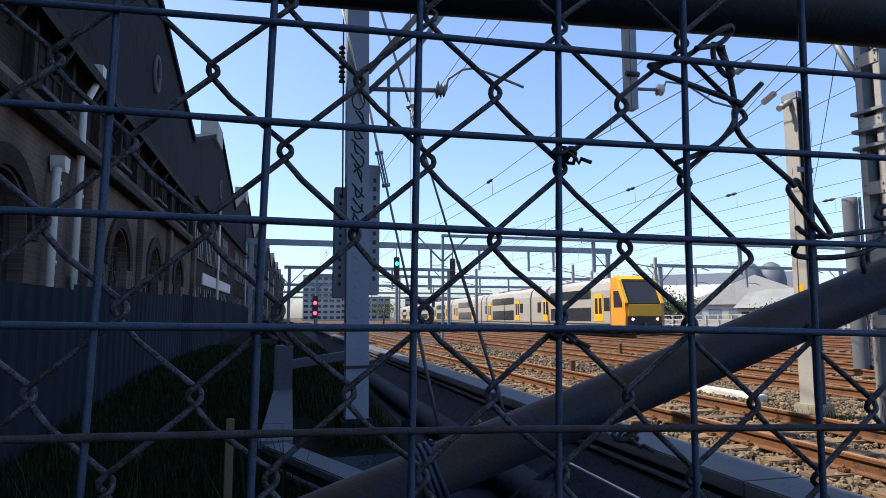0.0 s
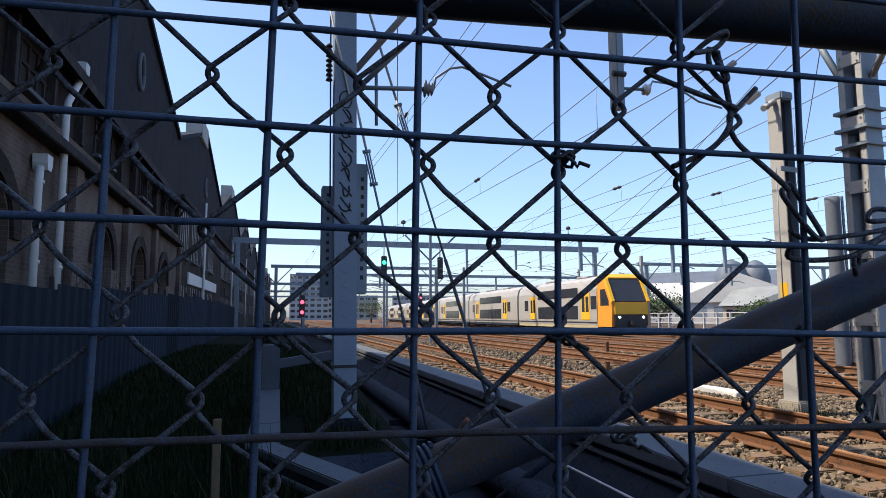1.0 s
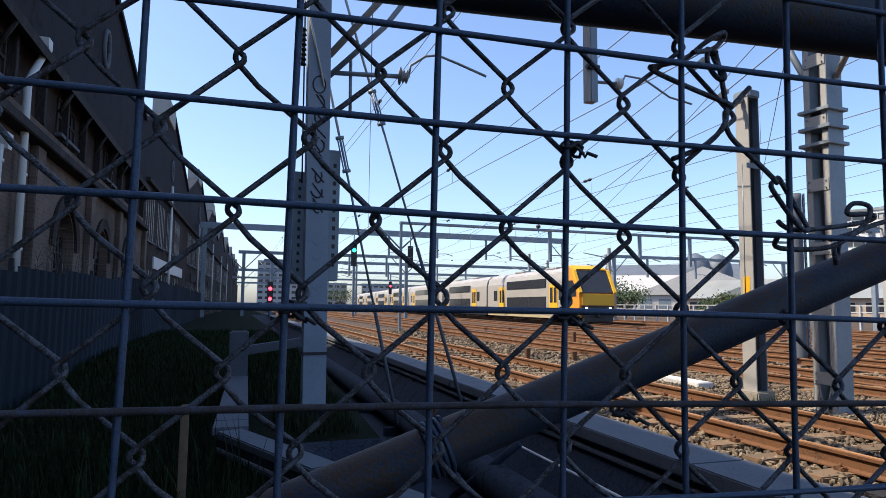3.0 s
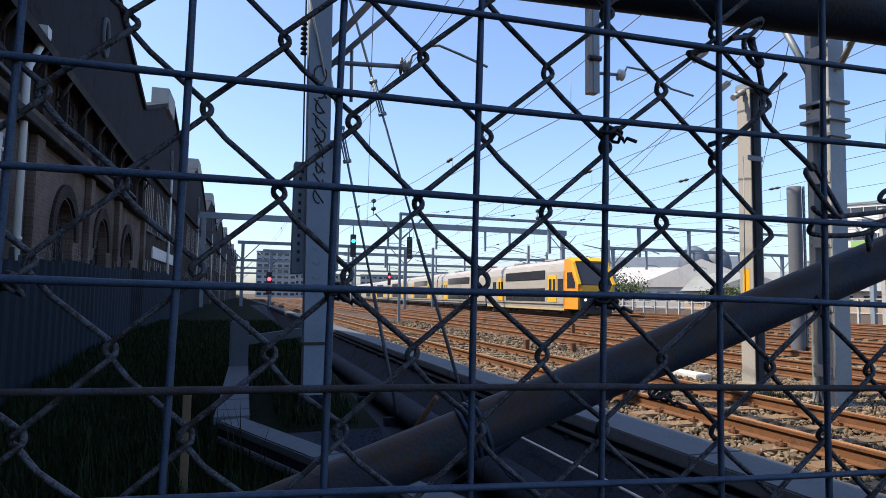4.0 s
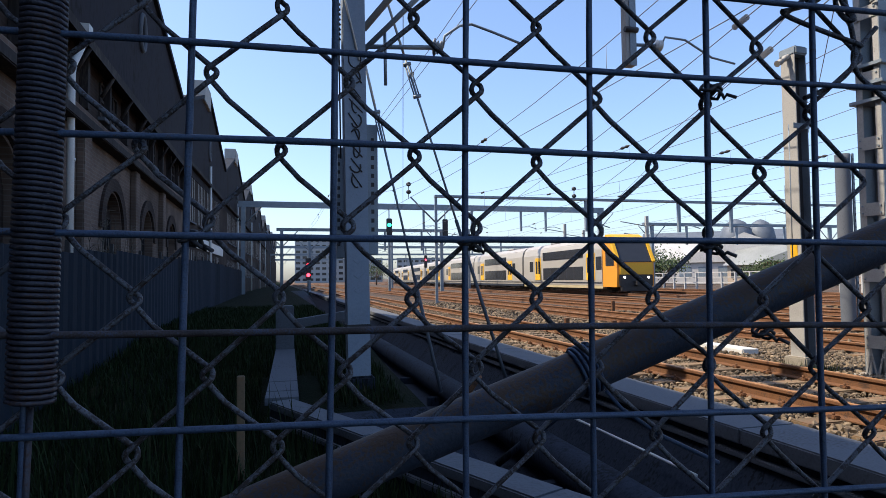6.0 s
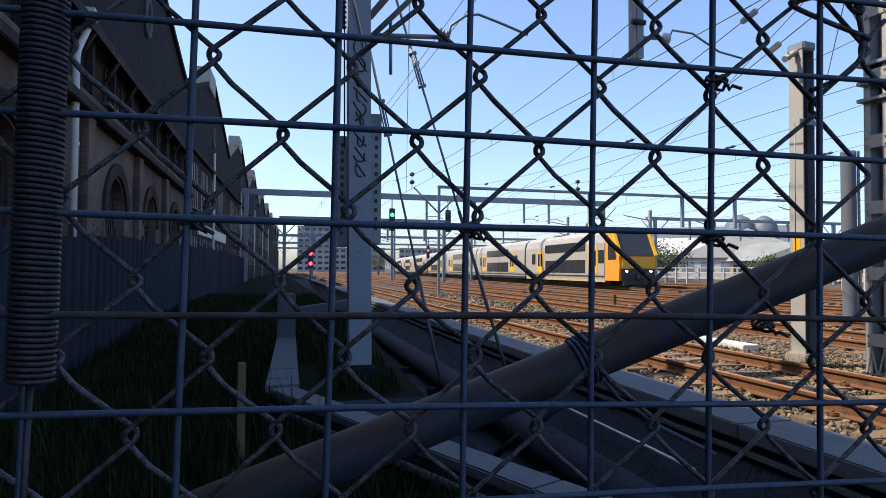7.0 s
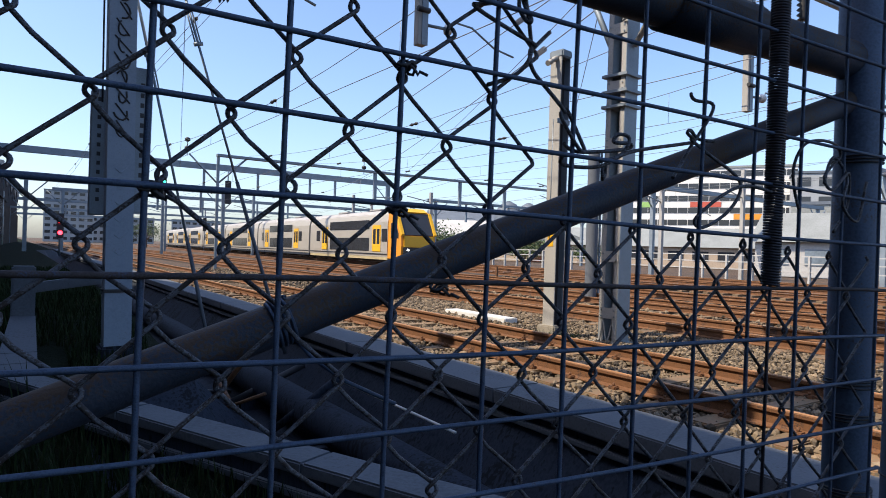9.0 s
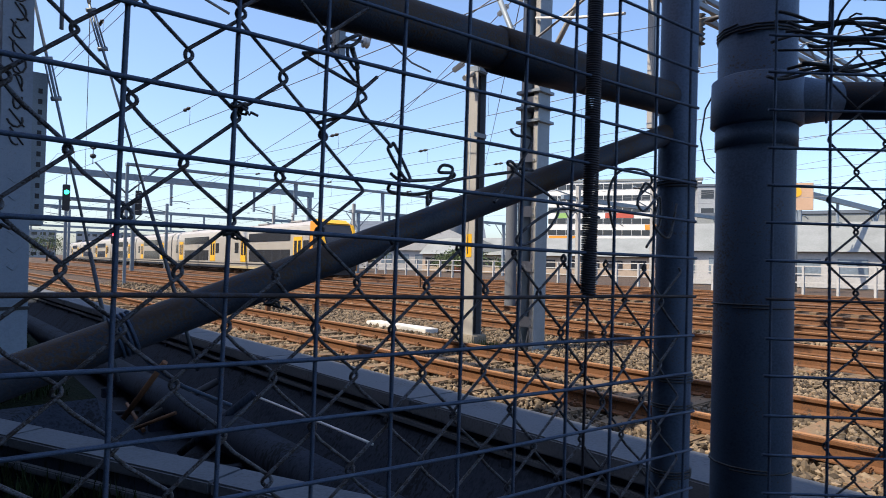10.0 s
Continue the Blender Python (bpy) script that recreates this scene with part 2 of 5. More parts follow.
part("tie_wire", sweep([(-0.052, 0.034, -0.194), (-0.043, 0.03, -0.205), (-0.022, 0.02, -0.220), (0.012, 0.012, -0.236)], 0.0014, 6), GALV, gate)
for z in (-0.40, -0.31, -0.27, 0.0):
    binding((0.639, 0.045, z), (0, 0, 1), 0.0275, 2.5, 0.004, 0.0012, TIE, gate)

# twisted ties where mesh and chain link are bound together
for x, z in ((0.002, -0.004), (0.0, -2 * DZ), (-2 * DX, -2 * DZ), (-4 * DX, -2 * DZ), (0.034, -0.153), (-6 * DX, -2 * DZ)):
    pts = []
    for i in range(34):
        g = i * 0.75
        rr = 0.0042 + 0.0012 * math.sin(i * 1.7)
        pts.append((x + rr * math.cos(g) + 0.0002 * i, 0.002 + 0.0046 * math.sin(g), z + 0.0028 * math.sin(i * 0.9) - 0.00015 * i))
    pts += [(x + 0.010, -0.003, z - 0.006), (x + 0.0145, -0.006, z - 0.0085)]
    part("tie_wire", sweep(pts, 0.0011, 6), TIE, gate, "black twisted wire tie")

# loose ends where the chain link has come undone
def loose(*line):
    fine = []
    for i in range(len(line) - 1):
        a, b, c, d = [Vector((*line[min(max(k, 0), len(line) - 1)], 0)) for k in (i - 1, i, i + 1, i + 2)]
        for s in range(5):
            u = s / 5
            fine.append(0.5 * ((2 * b) + (c - a) * u + (2 * a - 5 * b + 4 * c - d) * u * u + (3 * b - a - 3 * c + d) * u ** 3))
    fine.append(Vector((*line[-1], 0)))
    part("loose_wire", sweep([(q.x, -0.001 + 0.003 * math.sin(k * 0.35), q.y) for k, q in enumerate(fine)], 0.0016, 7), LINK, gate)


loose((0.053, 0.046), (0.078, 0.055), (0.090, 0.065), (0.101, 0.072), (0.105, 0.071), (0.097, 0.063), (0.080, 0.057))
loose((0.093, 0.063), (0.095, 0.053), (0.100, 0.043), (0.102, 0.045), (0.101, 0.053), (0.097, 0.061))
loose((0.098, 0.061), (0.103, 0.050), (0.104, 0.024), (0.098, 0.010), (0.089, 0.001), (0.069, -0.008))
loose((0.053, 0.046), (0.066, 0.042), (0.099, 0.030), (0.107, 0.026))
loose((0.105, 0.023), (0.124, 0.042))
loose((0.104, 0.024), (0.108, 0.012), (0.116, 0.0), (0.138, -0.019))
loose((0.141, -0.016), (0.145, -0.016), (0.159, -0.043), (0.153, -0.045), (0.138, -0.022), (0.141, -0.016))
loose((0.140, -0.042), (0.157, -0.046), (0.203, -0.039), (0.207, -0.034), (0.194, -0.034), (0.198, -0.027), (0.206, -0.030), (0.199, -0.044), (0.180, -0.051))
loose((0.139, -0.052), (0.143, -0.058), (0.176, -0.056), (0.207, -0.041), (0.276, -0.025), (0.290, -0.021), (0.275, -0.016), (0.282, -0.013), (0.297, -0.018), (0.314, -0.018))
loose((0.281, 0.020), (0.291, 0.016), (0.308, 0.015), (0.303, 0.001), (0.290, -0.021), (0.272, -0.046), (0.259, -0.057))
loose((0.184, -0.055), (0.186, -0.061), (0.180, -0.066), (0.178, -0.061), (0.182, -0.055))
loose((0.283, -0.02), (0.311, -0.03), (0.351, -0.051), (0.336, -0.079), (0.306, -0.097), (0.298, -0.087), (0.351, -0.056), (0.42, -0.06))
loose((0.447, -0.07), (0.44, -0.031), (0.455, -0.002), (0.498, 0.003), (0.521, -0.008), (0.493, -0.032), (0.5, -0.046), (0.533, -0.025), (0.54, -0.06), (0.51, -0.09))
loose((0.49, -0.04), (0.51, -0.01), (0.53, -0.03), (0.52, -0.06), (0.56, -0.075), (0.575, -0.03))


# two tightly wound coils hanging on the mesh
def coil(x, z0, z1, r, wire, pitch):
    c = tagged(empty("wire_coil", GATE @ pose(x, 0, 0)), "tightly wound dark wire coil hanging on the mesh", "wire coil", "coils on the gate")
    n = int((z1 - z0) / pitch * 10)
    pts = [(r * math.cos(i * 0.628), -0.001 + r * math.sin(i * 0.628), z1 - i * pitch / 10) for i in range(n + 1)]
    part("coil", sweep(pts, wire, 5), COIL, c)
    part("tail", sweep([(0, -0.001, z0 + 0.01), (-0.001, -0.001, z0 - 0.06), (-0.003, -0.002, z0 - 0.3)], 0.0017, 8), COIL, c)


coil(-0.371, -0.186, 0.5, 0.0100, 0.00145, 0.0029)
coil(0.405, -0.148, 0.46, 0.0080, 0.0013, 0.0027)

# hinge post and the fence beyond it
post = tagged(empty("fence_post", GATE @ pose(0.856, 0.045, 0)), "thick round galvanised fence post with a clamped collar", "post")
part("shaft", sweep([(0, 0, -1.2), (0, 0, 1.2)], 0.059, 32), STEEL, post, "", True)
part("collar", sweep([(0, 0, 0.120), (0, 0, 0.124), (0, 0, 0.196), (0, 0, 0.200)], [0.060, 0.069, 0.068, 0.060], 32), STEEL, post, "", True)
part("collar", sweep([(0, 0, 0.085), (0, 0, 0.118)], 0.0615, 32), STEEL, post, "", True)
for z in (0.262, -0.17, -0.42):
    binding((0, 0, z), (0, 0, 1), 0.0612, 3 if z > 0 else 1.2, 0.005, 0.0014, TIE, post)
part("loose_wire", sweep([(-0.026, 0.056, 0.19), (-0.032, 0.070, 0.16), (-0.035, 0.076, 0.11), (-0.032, 0.069, 0.07), (-0.025, 0.055, 0.05)], 0.0016, 6), TIE, post)
fence = tagged(empty("wire_fence", GATE @ pose(0.690, -0.066, 0, 0, 0, -37)), "welded mesh and chain link fence panel on a pipe rail", "fence")
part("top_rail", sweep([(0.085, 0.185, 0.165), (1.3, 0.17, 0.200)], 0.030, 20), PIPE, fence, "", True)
weld_mesh(-0.01, 0.90, -1.0, 0.46, fence)
for c in range(5, 27):
    strand(c, -4, 24, 0.0075, fence)
for k in range(7):
    z = 0.20 + 0.038 * k
    part("mesh_wire", sweep(wobble((0.02, 0.045, z), (0.9, 0.05, z + 0.03), 20, 0.002), 0.0018, 7), TIE, fence)
for k in range(9):
    x = 0.10 + 0.085 * k
    part("mesh_wire", sweep(wobble((x, 0.05, 0.10), (x + 0.006, 0.05, 0.46), 16, 0.002), 0.0018, 7), GALV, fence)
for i in range(7):
    x, z = 0.12 + 0.09 * i, 0.235 + rnd.uniform(-0.02, 0.03)
    part("tie_wire", sweep([(x + 0.012 * math.cos(g) * (1 + 0.1 * g), 0.03 + 0.02 * math.sin(g), z - 0.012 * g * 0.5 + 0.01 * math.sin(g * 2)) for g in [k * 0.5 for k in range(16)]], 0.0014, 6), TIE, fence)

# twisted bundles of wire over the rail of the panel
for z0, z1, k0, y0 in ((0.205, 0.235, 0, 0.03), (0.232, 0.262, 2, 0.03), (0.172, 0.206, 4, 0.05)):
    for k in range(4):
        pts = []
        for i in range(71):
            u = i / 70
            g = u * 38 + k * 1.6 + k0
            pts.append((0.012 + 0.016 * k + 0.8 * u, y0 + 0.006 * math.cos(g), z0 + (z1 - z0) * u + 0.006 * math.sin(g) + 0.009 * math.sin(u * (9 + 2 * k) + k0 + k)))
        part("tie_wire", sweep(pts, 0.0023, 6), TIE, fence)
for i in range(9):      # loose twisted ends
    x, z = 0.09 + 0.035 * i, 0.215 + 0.02 * math.sin(i * 2.3)
    part("tie_wire", sweep([(x, 0.03, z), (x + 0.008, 0.02, z + 0.03 * math.cos(i * 1.9)), (x + 0.02 + 0.01 * math.sin(i), 0.012, z + 0.05 * math.cos(i * 1.9)), (x + 0.035, 0.01, z + 0.045 * math.cos(i * 1.9 + 0.4))], 0.0017, 6), TIE, fence)
part("rail_cap", sweep([(0.08, 0.185, 0.165), (0.12, 0.185, 0.166), (0.19, 0.184, 0.168)], [0.045, 0.041, 0.031], 20), STEEL, fence, "", True)


# ---- ground ----
def ground_sheet():
    xs = [-1500, -60, -4.0, -2.9, -2.0, -1.0, -0.3, 0.3, 0.9, 1.5, 2.2, 2.9, 3.46, 3.9, 4.6, 60, 300, 2500]
    ys = [-60, -6, -2, 0, 1, 2, 3, 4, 5, 6, 7, 8, 9.5, 11, 15, 20, 30, 45, 70, 110, 200, 500, 1500, 4000]

    def height(x, y):
        if x > 300:
            return 2.0
        if x >= 4.6:
            return -0.235
        if x >= 3.46:
            return -0.27
        edge = 2.05 - 0.43 * (y - 1.9) if y < 6.6 else 1.45     # line of the drain's near wall
        if x > edge + 0.15 and y < 60:
            return -1.0 + 0.05 * noise.noise((x, y, 1))
        rise = min(1.0, max(0.0, (y - 6) / 8))
        return -0.34 + 0.42 * rise + 0.05 * noise.noise((x * 0.8, y * 0.6, 3))

    bm = bmesh.new()
    rows = [[bm.verts.new((x, y, height(x, y))) for x in xs] for y in ys]
    for a, b in zip(rows, rows[1:]):
        for k in range(len(xs) - 1):
            fc = bm.faces.new((a[k], a[k + 1], b[k + 1], b[k]))
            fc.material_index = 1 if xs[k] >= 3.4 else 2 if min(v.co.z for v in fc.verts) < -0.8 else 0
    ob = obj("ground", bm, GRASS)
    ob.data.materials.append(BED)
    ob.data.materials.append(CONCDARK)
    return tagged(ob, "rough grass verge, open drain and rust-stained ballast bed", "ground", kind="structure")


ground_sheet()

# retaining wall with coping between drain and tracks
wall = tagged(empty("retaining_wall"), "grimy concrete retaining wall, face darkened for shade, with a pale coping", "wall", kind="structure")
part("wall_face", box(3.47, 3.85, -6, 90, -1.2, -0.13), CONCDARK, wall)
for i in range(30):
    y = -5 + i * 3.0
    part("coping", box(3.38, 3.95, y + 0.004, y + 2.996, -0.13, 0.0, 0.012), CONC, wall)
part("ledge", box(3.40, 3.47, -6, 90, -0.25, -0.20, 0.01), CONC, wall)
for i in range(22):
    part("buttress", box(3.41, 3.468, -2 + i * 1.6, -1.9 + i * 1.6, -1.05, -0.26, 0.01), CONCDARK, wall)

# the drain: slanting near wall with a slab on top, end block, pipes
drain = tagged(empty("drain_wall"), "concrete drain wall with a pale flat slab on top", "wall", kind="structure")
A, B = Vector((-0.16, 6.8, 0)), Vector((2.15, 1.45, 0))
AB = B - A
turn = math.degrees(math.atan2(AB.y, AB.x))
m = pose(A.x, A.y, 0, 0, 0, turn)


def along(x0, x1, y0, y1, z0, z1, bevel=0.0):
    bm = box(x0, x1, y0, y1, z0, z1, bevel)
    bmesh.ops.transform(bm, matrix=m, verts=bm.verts)
    return bm


L = AB.length
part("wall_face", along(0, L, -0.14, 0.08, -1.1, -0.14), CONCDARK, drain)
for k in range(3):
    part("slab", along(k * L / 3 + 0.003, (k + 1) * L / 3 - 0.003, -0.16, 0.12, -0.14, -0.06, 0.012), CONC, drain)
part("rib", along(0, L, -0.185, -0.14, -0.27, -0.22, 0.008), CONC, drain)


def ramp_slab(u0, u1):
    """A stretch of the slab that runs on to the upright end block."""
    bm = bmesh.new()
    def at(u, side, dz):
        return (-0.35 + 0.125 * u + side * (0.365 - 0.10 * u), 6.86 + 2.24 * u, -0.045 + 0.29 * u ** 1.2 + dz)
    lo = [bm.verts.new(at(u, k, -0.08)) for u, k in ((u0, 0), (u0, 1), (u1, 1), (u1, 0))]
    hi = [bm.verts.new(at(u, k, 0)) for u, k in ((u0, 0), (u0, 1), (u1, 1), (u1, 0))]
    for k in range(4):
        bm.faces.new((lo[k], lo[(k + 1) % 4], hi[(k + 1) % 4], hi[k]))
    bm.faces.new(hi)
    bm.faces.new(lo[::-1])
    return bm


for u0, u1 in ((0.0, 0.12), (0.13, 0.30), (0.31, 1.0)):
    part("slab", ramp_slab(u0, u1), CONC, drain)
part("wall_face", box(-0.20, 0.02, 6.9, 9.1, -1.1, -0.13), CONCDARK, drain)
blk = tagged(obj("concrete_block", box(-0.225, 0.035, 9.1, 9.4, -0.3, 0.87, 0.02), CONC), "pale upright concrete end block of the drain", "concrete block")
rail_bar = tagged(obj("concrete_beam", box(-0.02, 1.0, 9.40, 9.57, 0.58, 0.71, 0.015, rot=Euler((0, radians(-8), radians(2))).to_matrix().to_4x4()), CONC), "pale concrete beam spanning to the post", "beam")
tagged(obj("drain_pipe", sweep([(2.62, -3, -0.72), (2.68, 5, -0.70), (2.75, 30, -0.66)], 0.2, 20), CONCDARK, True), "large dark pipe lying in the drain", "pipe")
# white bar in place of a strip of sunlight along the drain wall
tagged(obj("sunlit_edge_bar", sweep([(3.12, 4.2, -0.41), (3.115, 5, -0.40), (3.125, 6.7, -0.40)], 0.014, 10), WHITEW, True), "short thin white bar standing for a sunlit edge in the drain", "conduit")
for i in range(5):
    y = 3.2 + 2.4 * i
    tagged(obj("pipe_support", box(2.35, 3.35, y, y + 0.12, -1.05, -0.86 + 0.02 * (i % 2), 0.01), CONCDARK), "dirty concrete pipe cradle darkened for shade in the drain", "pipe support", "pipe cradles")
for i in range(9):
    a = (1.3 + rnd.uniform(-0.4, 1.2), 6.2 + rnd.uniform(-1, 3.0), -0.95)
    d = Vector((rnd.uniform(-1, 1), rnd.uniform(-1, 1), rnd.uniform(0.1, 0.5))).normalized() * rnd.uniform(0.7, 1.5)
    tagged(obj("scrap_bar", sweep([a, Vector(a) + d], rnd.uniform(0.018, 0.05), 8), [BLACK, RAIL, CONCDARK][i % 3]), "discarded dark bar lying in the drain", "scrap", "scrap in the drain")
stake = tagged(obj("wooden_stake", box(-0.54, -0.48, 4.97, 5.03, -0.4, 0.48, 0.006), SLEEPER), "weathered wooden stake standing in the grass", "stake")

# grass on the verge
def tufts(n, seed, x0, x1, y0, y1, h0, h1):
    r = random.Random(seed)
    vs, fs = [], []
    for _ in range(n):
        x, y = r.uniform(x0, x1), y0 + (y1 - y0) * r.random() ** 1.6
        z = -0.36 + 0.42 * min(1, max(0, (y - 6) / 8))
        if x > (2.05 - 0.43 * (y - 1.9) - 0.3 if y < 7.2 else 1.3) or (7.2 < y < 9.2 and -0.4 < x < 0.35):
            continue
        h, a, lean = r.uniform(h0, h1), r.uniform(0, 6.28), r.uniform(0.05, 0.5)
        w = r.uniform(0.003, 0.006) * (1 + y * 0.12)
        c, s = math.cos(a), math.sin(a)
        k = len(vs)
        vs += [(x - w * s, y + w * c, z), (x + w * s, y - w * c, z), (x + lean * h * 0.4 * c + w * 0.7 * s, y + lean * h * 0.4 * s - w * 0.7 * c, z + h * 0.6), (x + lean * h * 0.4 * c - w * 0.7 * s, y + lean * h * 0.4 * s + w * 0.7 * c, z + h * 0.6), (x + lean * h * c, y + lean * h * s, z + h)]
        fs += [(k, k + 1, k + 2, k + 3), (k + 3, k + 2, k + 4)]
    me = bpy.data.meshes.new("grass")
    me.from_pydata(vs, [], fs)
    me.materials.append(BLADE)
    return new("grass", me)


# blade colour darkened well below live grass to carry the verge's shade
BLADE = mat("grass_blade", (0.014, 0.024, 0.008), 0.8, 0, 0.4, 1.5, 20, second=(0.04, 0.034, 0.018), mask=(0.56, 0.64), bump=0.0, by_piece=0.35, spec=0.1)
tagged(tufts(46000, 2, -2.85, 1.35, 1.2, 26, 0.06, 0.24), "unmown grass on the verge, coloured dark for shade", "grass", kind="stuff")
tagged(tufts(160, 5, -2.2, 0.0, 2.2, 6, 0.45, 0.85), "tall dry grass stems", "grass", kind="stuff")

# ---- tracks ----
def rail_profile(x):
    pr = [(-0.068, -0.16), (0.068, -0.16), (0.068, -0.148), (0.012, -0.13), (0.009, -0.045), (0.034, -0.034), (0.035, -0.006), (0.028, 0.0), (-0.028, 0.0), (-0.035, -0.006), (-0.034, -0.034), (-0.009, -0.045), (-0.012, -0.13), (-0.068, -0.148)]
    return [(x + u, v) for u, v in pr]


def swing(y, x):
    """How far the outer tracks have swung aside at y."""
    if x < 16 or y < 10:
        return 0.0
    if y < 40:
        return 0.052 * (y - 10) ** 2 / 60
    return 0.78 + 0.052 * (y - 40) + 0.00015 * (y - 40) ** 2


def swept_bar(profile, x, ys):
    """An outline of (u, v) carried along a track."""
    bm = bmesh.new()
    rows = [[bm.verts.new((u + swing(y, x), y, v)) for u, v in profile] for y in ys]
    n = len(profile)
    for a, b in zip(rows, rows[1:]):
        for k in range(n):
            bm.faces.new((a[k], a[(k + 1) % n], b[(k + 1) % n], b[k]))
    bm.faces.new(rows[0][::-1])
    bm.faces.new(rows[-1])
    bmesh.ops.recalc_face_normals(bm, faces=bm.faces)
    return bm


RUN = [-12, 10, 15, 20, 25, 30, 35, 40] + [40 + 20 * k for k in range(1, 12)]
TRACKS = [5.82, 10.6, 14.4, 18.4, 24.25, 29.0, 34.0]
chair = None
for n, cx in enumerate(TRACKS):
    tr = tagged(empty("railway_track", pose(cx, 0, 0)), "rusty steel rails on worn sleepers in ballast", "railway track", "tracks", "structure")
    for s in (-1, 1):
        part("rail", swept_bar(rail_profile(s * 0.7525), cx, RUN), RAIL, tr)
        part("rail_head", swept_bar([(s * 0.7525 - 0.026, 0.0005), (s * 0.7525 + 0.026, 0.0005), (s * 0.7525 + 0.026, 0.003), (s * 0.7525 - 0.026, 0.003)], cx, RUN), RAILTOP if n in (4,) else RUSTTOP, tr)
    me = None
    for k in range(64 if n == 0 else 48):
        y = -1.6 + k * 0.62
        if me is None:
            ob = part("sleeper", box(-1.22, 1.22, -0.115, 0.115, -0.28, -0.163, 0.012), SLEEPER, tr)
            me = ob.data
        else:
            ob = new("sleeper", me)
            ob.parent = tr
        ob.matrix_local = pose(rnd.uniform(-0.03, 0.03) + swing(y, cx), y, rnd.uniform(-0.006, 0.006), 0, 0, rnd.uniform(-1.2, 1.2))
        if n == 0 and k < 34:
            for s in (-0.7525, 0.7525):
                for side in (-0.085, 0.085):
                    if chair is None:
                        cb = box(-0.04, 0.04, -0.05, 0.05, -0.165, -0.125, 0.01)
                        sweep([(0, 0, -0.13), (0, 0, -0.095)], 0.014, 6, cb)
                        c = part("rail_clip", cb, RAIL, tr)
                        chair = c.data
                    else:
                        c = new("rail_clip", chair)
                        c.parent = tr
                    c.matrix_local = pose(s + side, y, 0)

# loose ballast
def stones(n, seed, x0, x1, y0, y1, z, size):
    r = np.random.RandomState(seed)
    ico = bmesh.new()
    bmesh.ops.create_icosphere(ico, subdivisions=1, radius=1)
    v = np.array([q.co[:] for q in ico.verts])
    fidx = np.array([[q.index for q in fc.verts] for fc in ico.faces])
    ico.free()
    cen = np.stack([r.uniform(x0, x1, n), y0 + (y1 - y0) * r.rand(n) ** 1.3, z + r.uniform(-0.01, 0.045, n)], 1)
    sc = size * r.uniform(0.55, 1.3, (n, 1, 1)) * r.uniform(0.6, 1.25, (n, 1, 3))
    jit = v[None] * (1 + r.uniform(-0.4, 0.4, (n, len(v), 1)))
    a = r.uniform(0, 6.28, n)
    ca, sa = np.cos(a)[:, None], np.sin(a)[:, None]
    p = jit * sc
    p = np.stack([p[..., 0] * ca - p[..., 1] * sa, p[..., 0] * sa + p[..., 1] * ca, p[..., 2]], 2) + cen[:, None]
    fs = (fidx[None] + (np.arange(n) * len(v))[:, None, None]).reshape(-1, 3)
    me = bpy.data.meshes.new("ballast_stones")
    me.from_pydata(p.reshape(-1, 3).tolist(), [], fs.tolist())
    me.materials.append(BALLAST)
    return tagged(new("ballast_stones", me), "loose grey-brown crushed rock ballast", "ballast", kind="stuff")


stones(36000, 3, 3.98, 9.8, 0.5, 15, -0.222, 0.031)
stones(9000, 4, 3.98, 13, 10, 36, -0.225, 0.05)
stones(2500, 6, 12, 17, 1, 22, -0.205, 0.05)
tagged(obj("cable_trough_cover", box(7.9, 8.25, 9.2, 11.3, -0.21, -0.10, 0.015), WHITEW), "pale concrete trough cover beside the track", "trough cover")

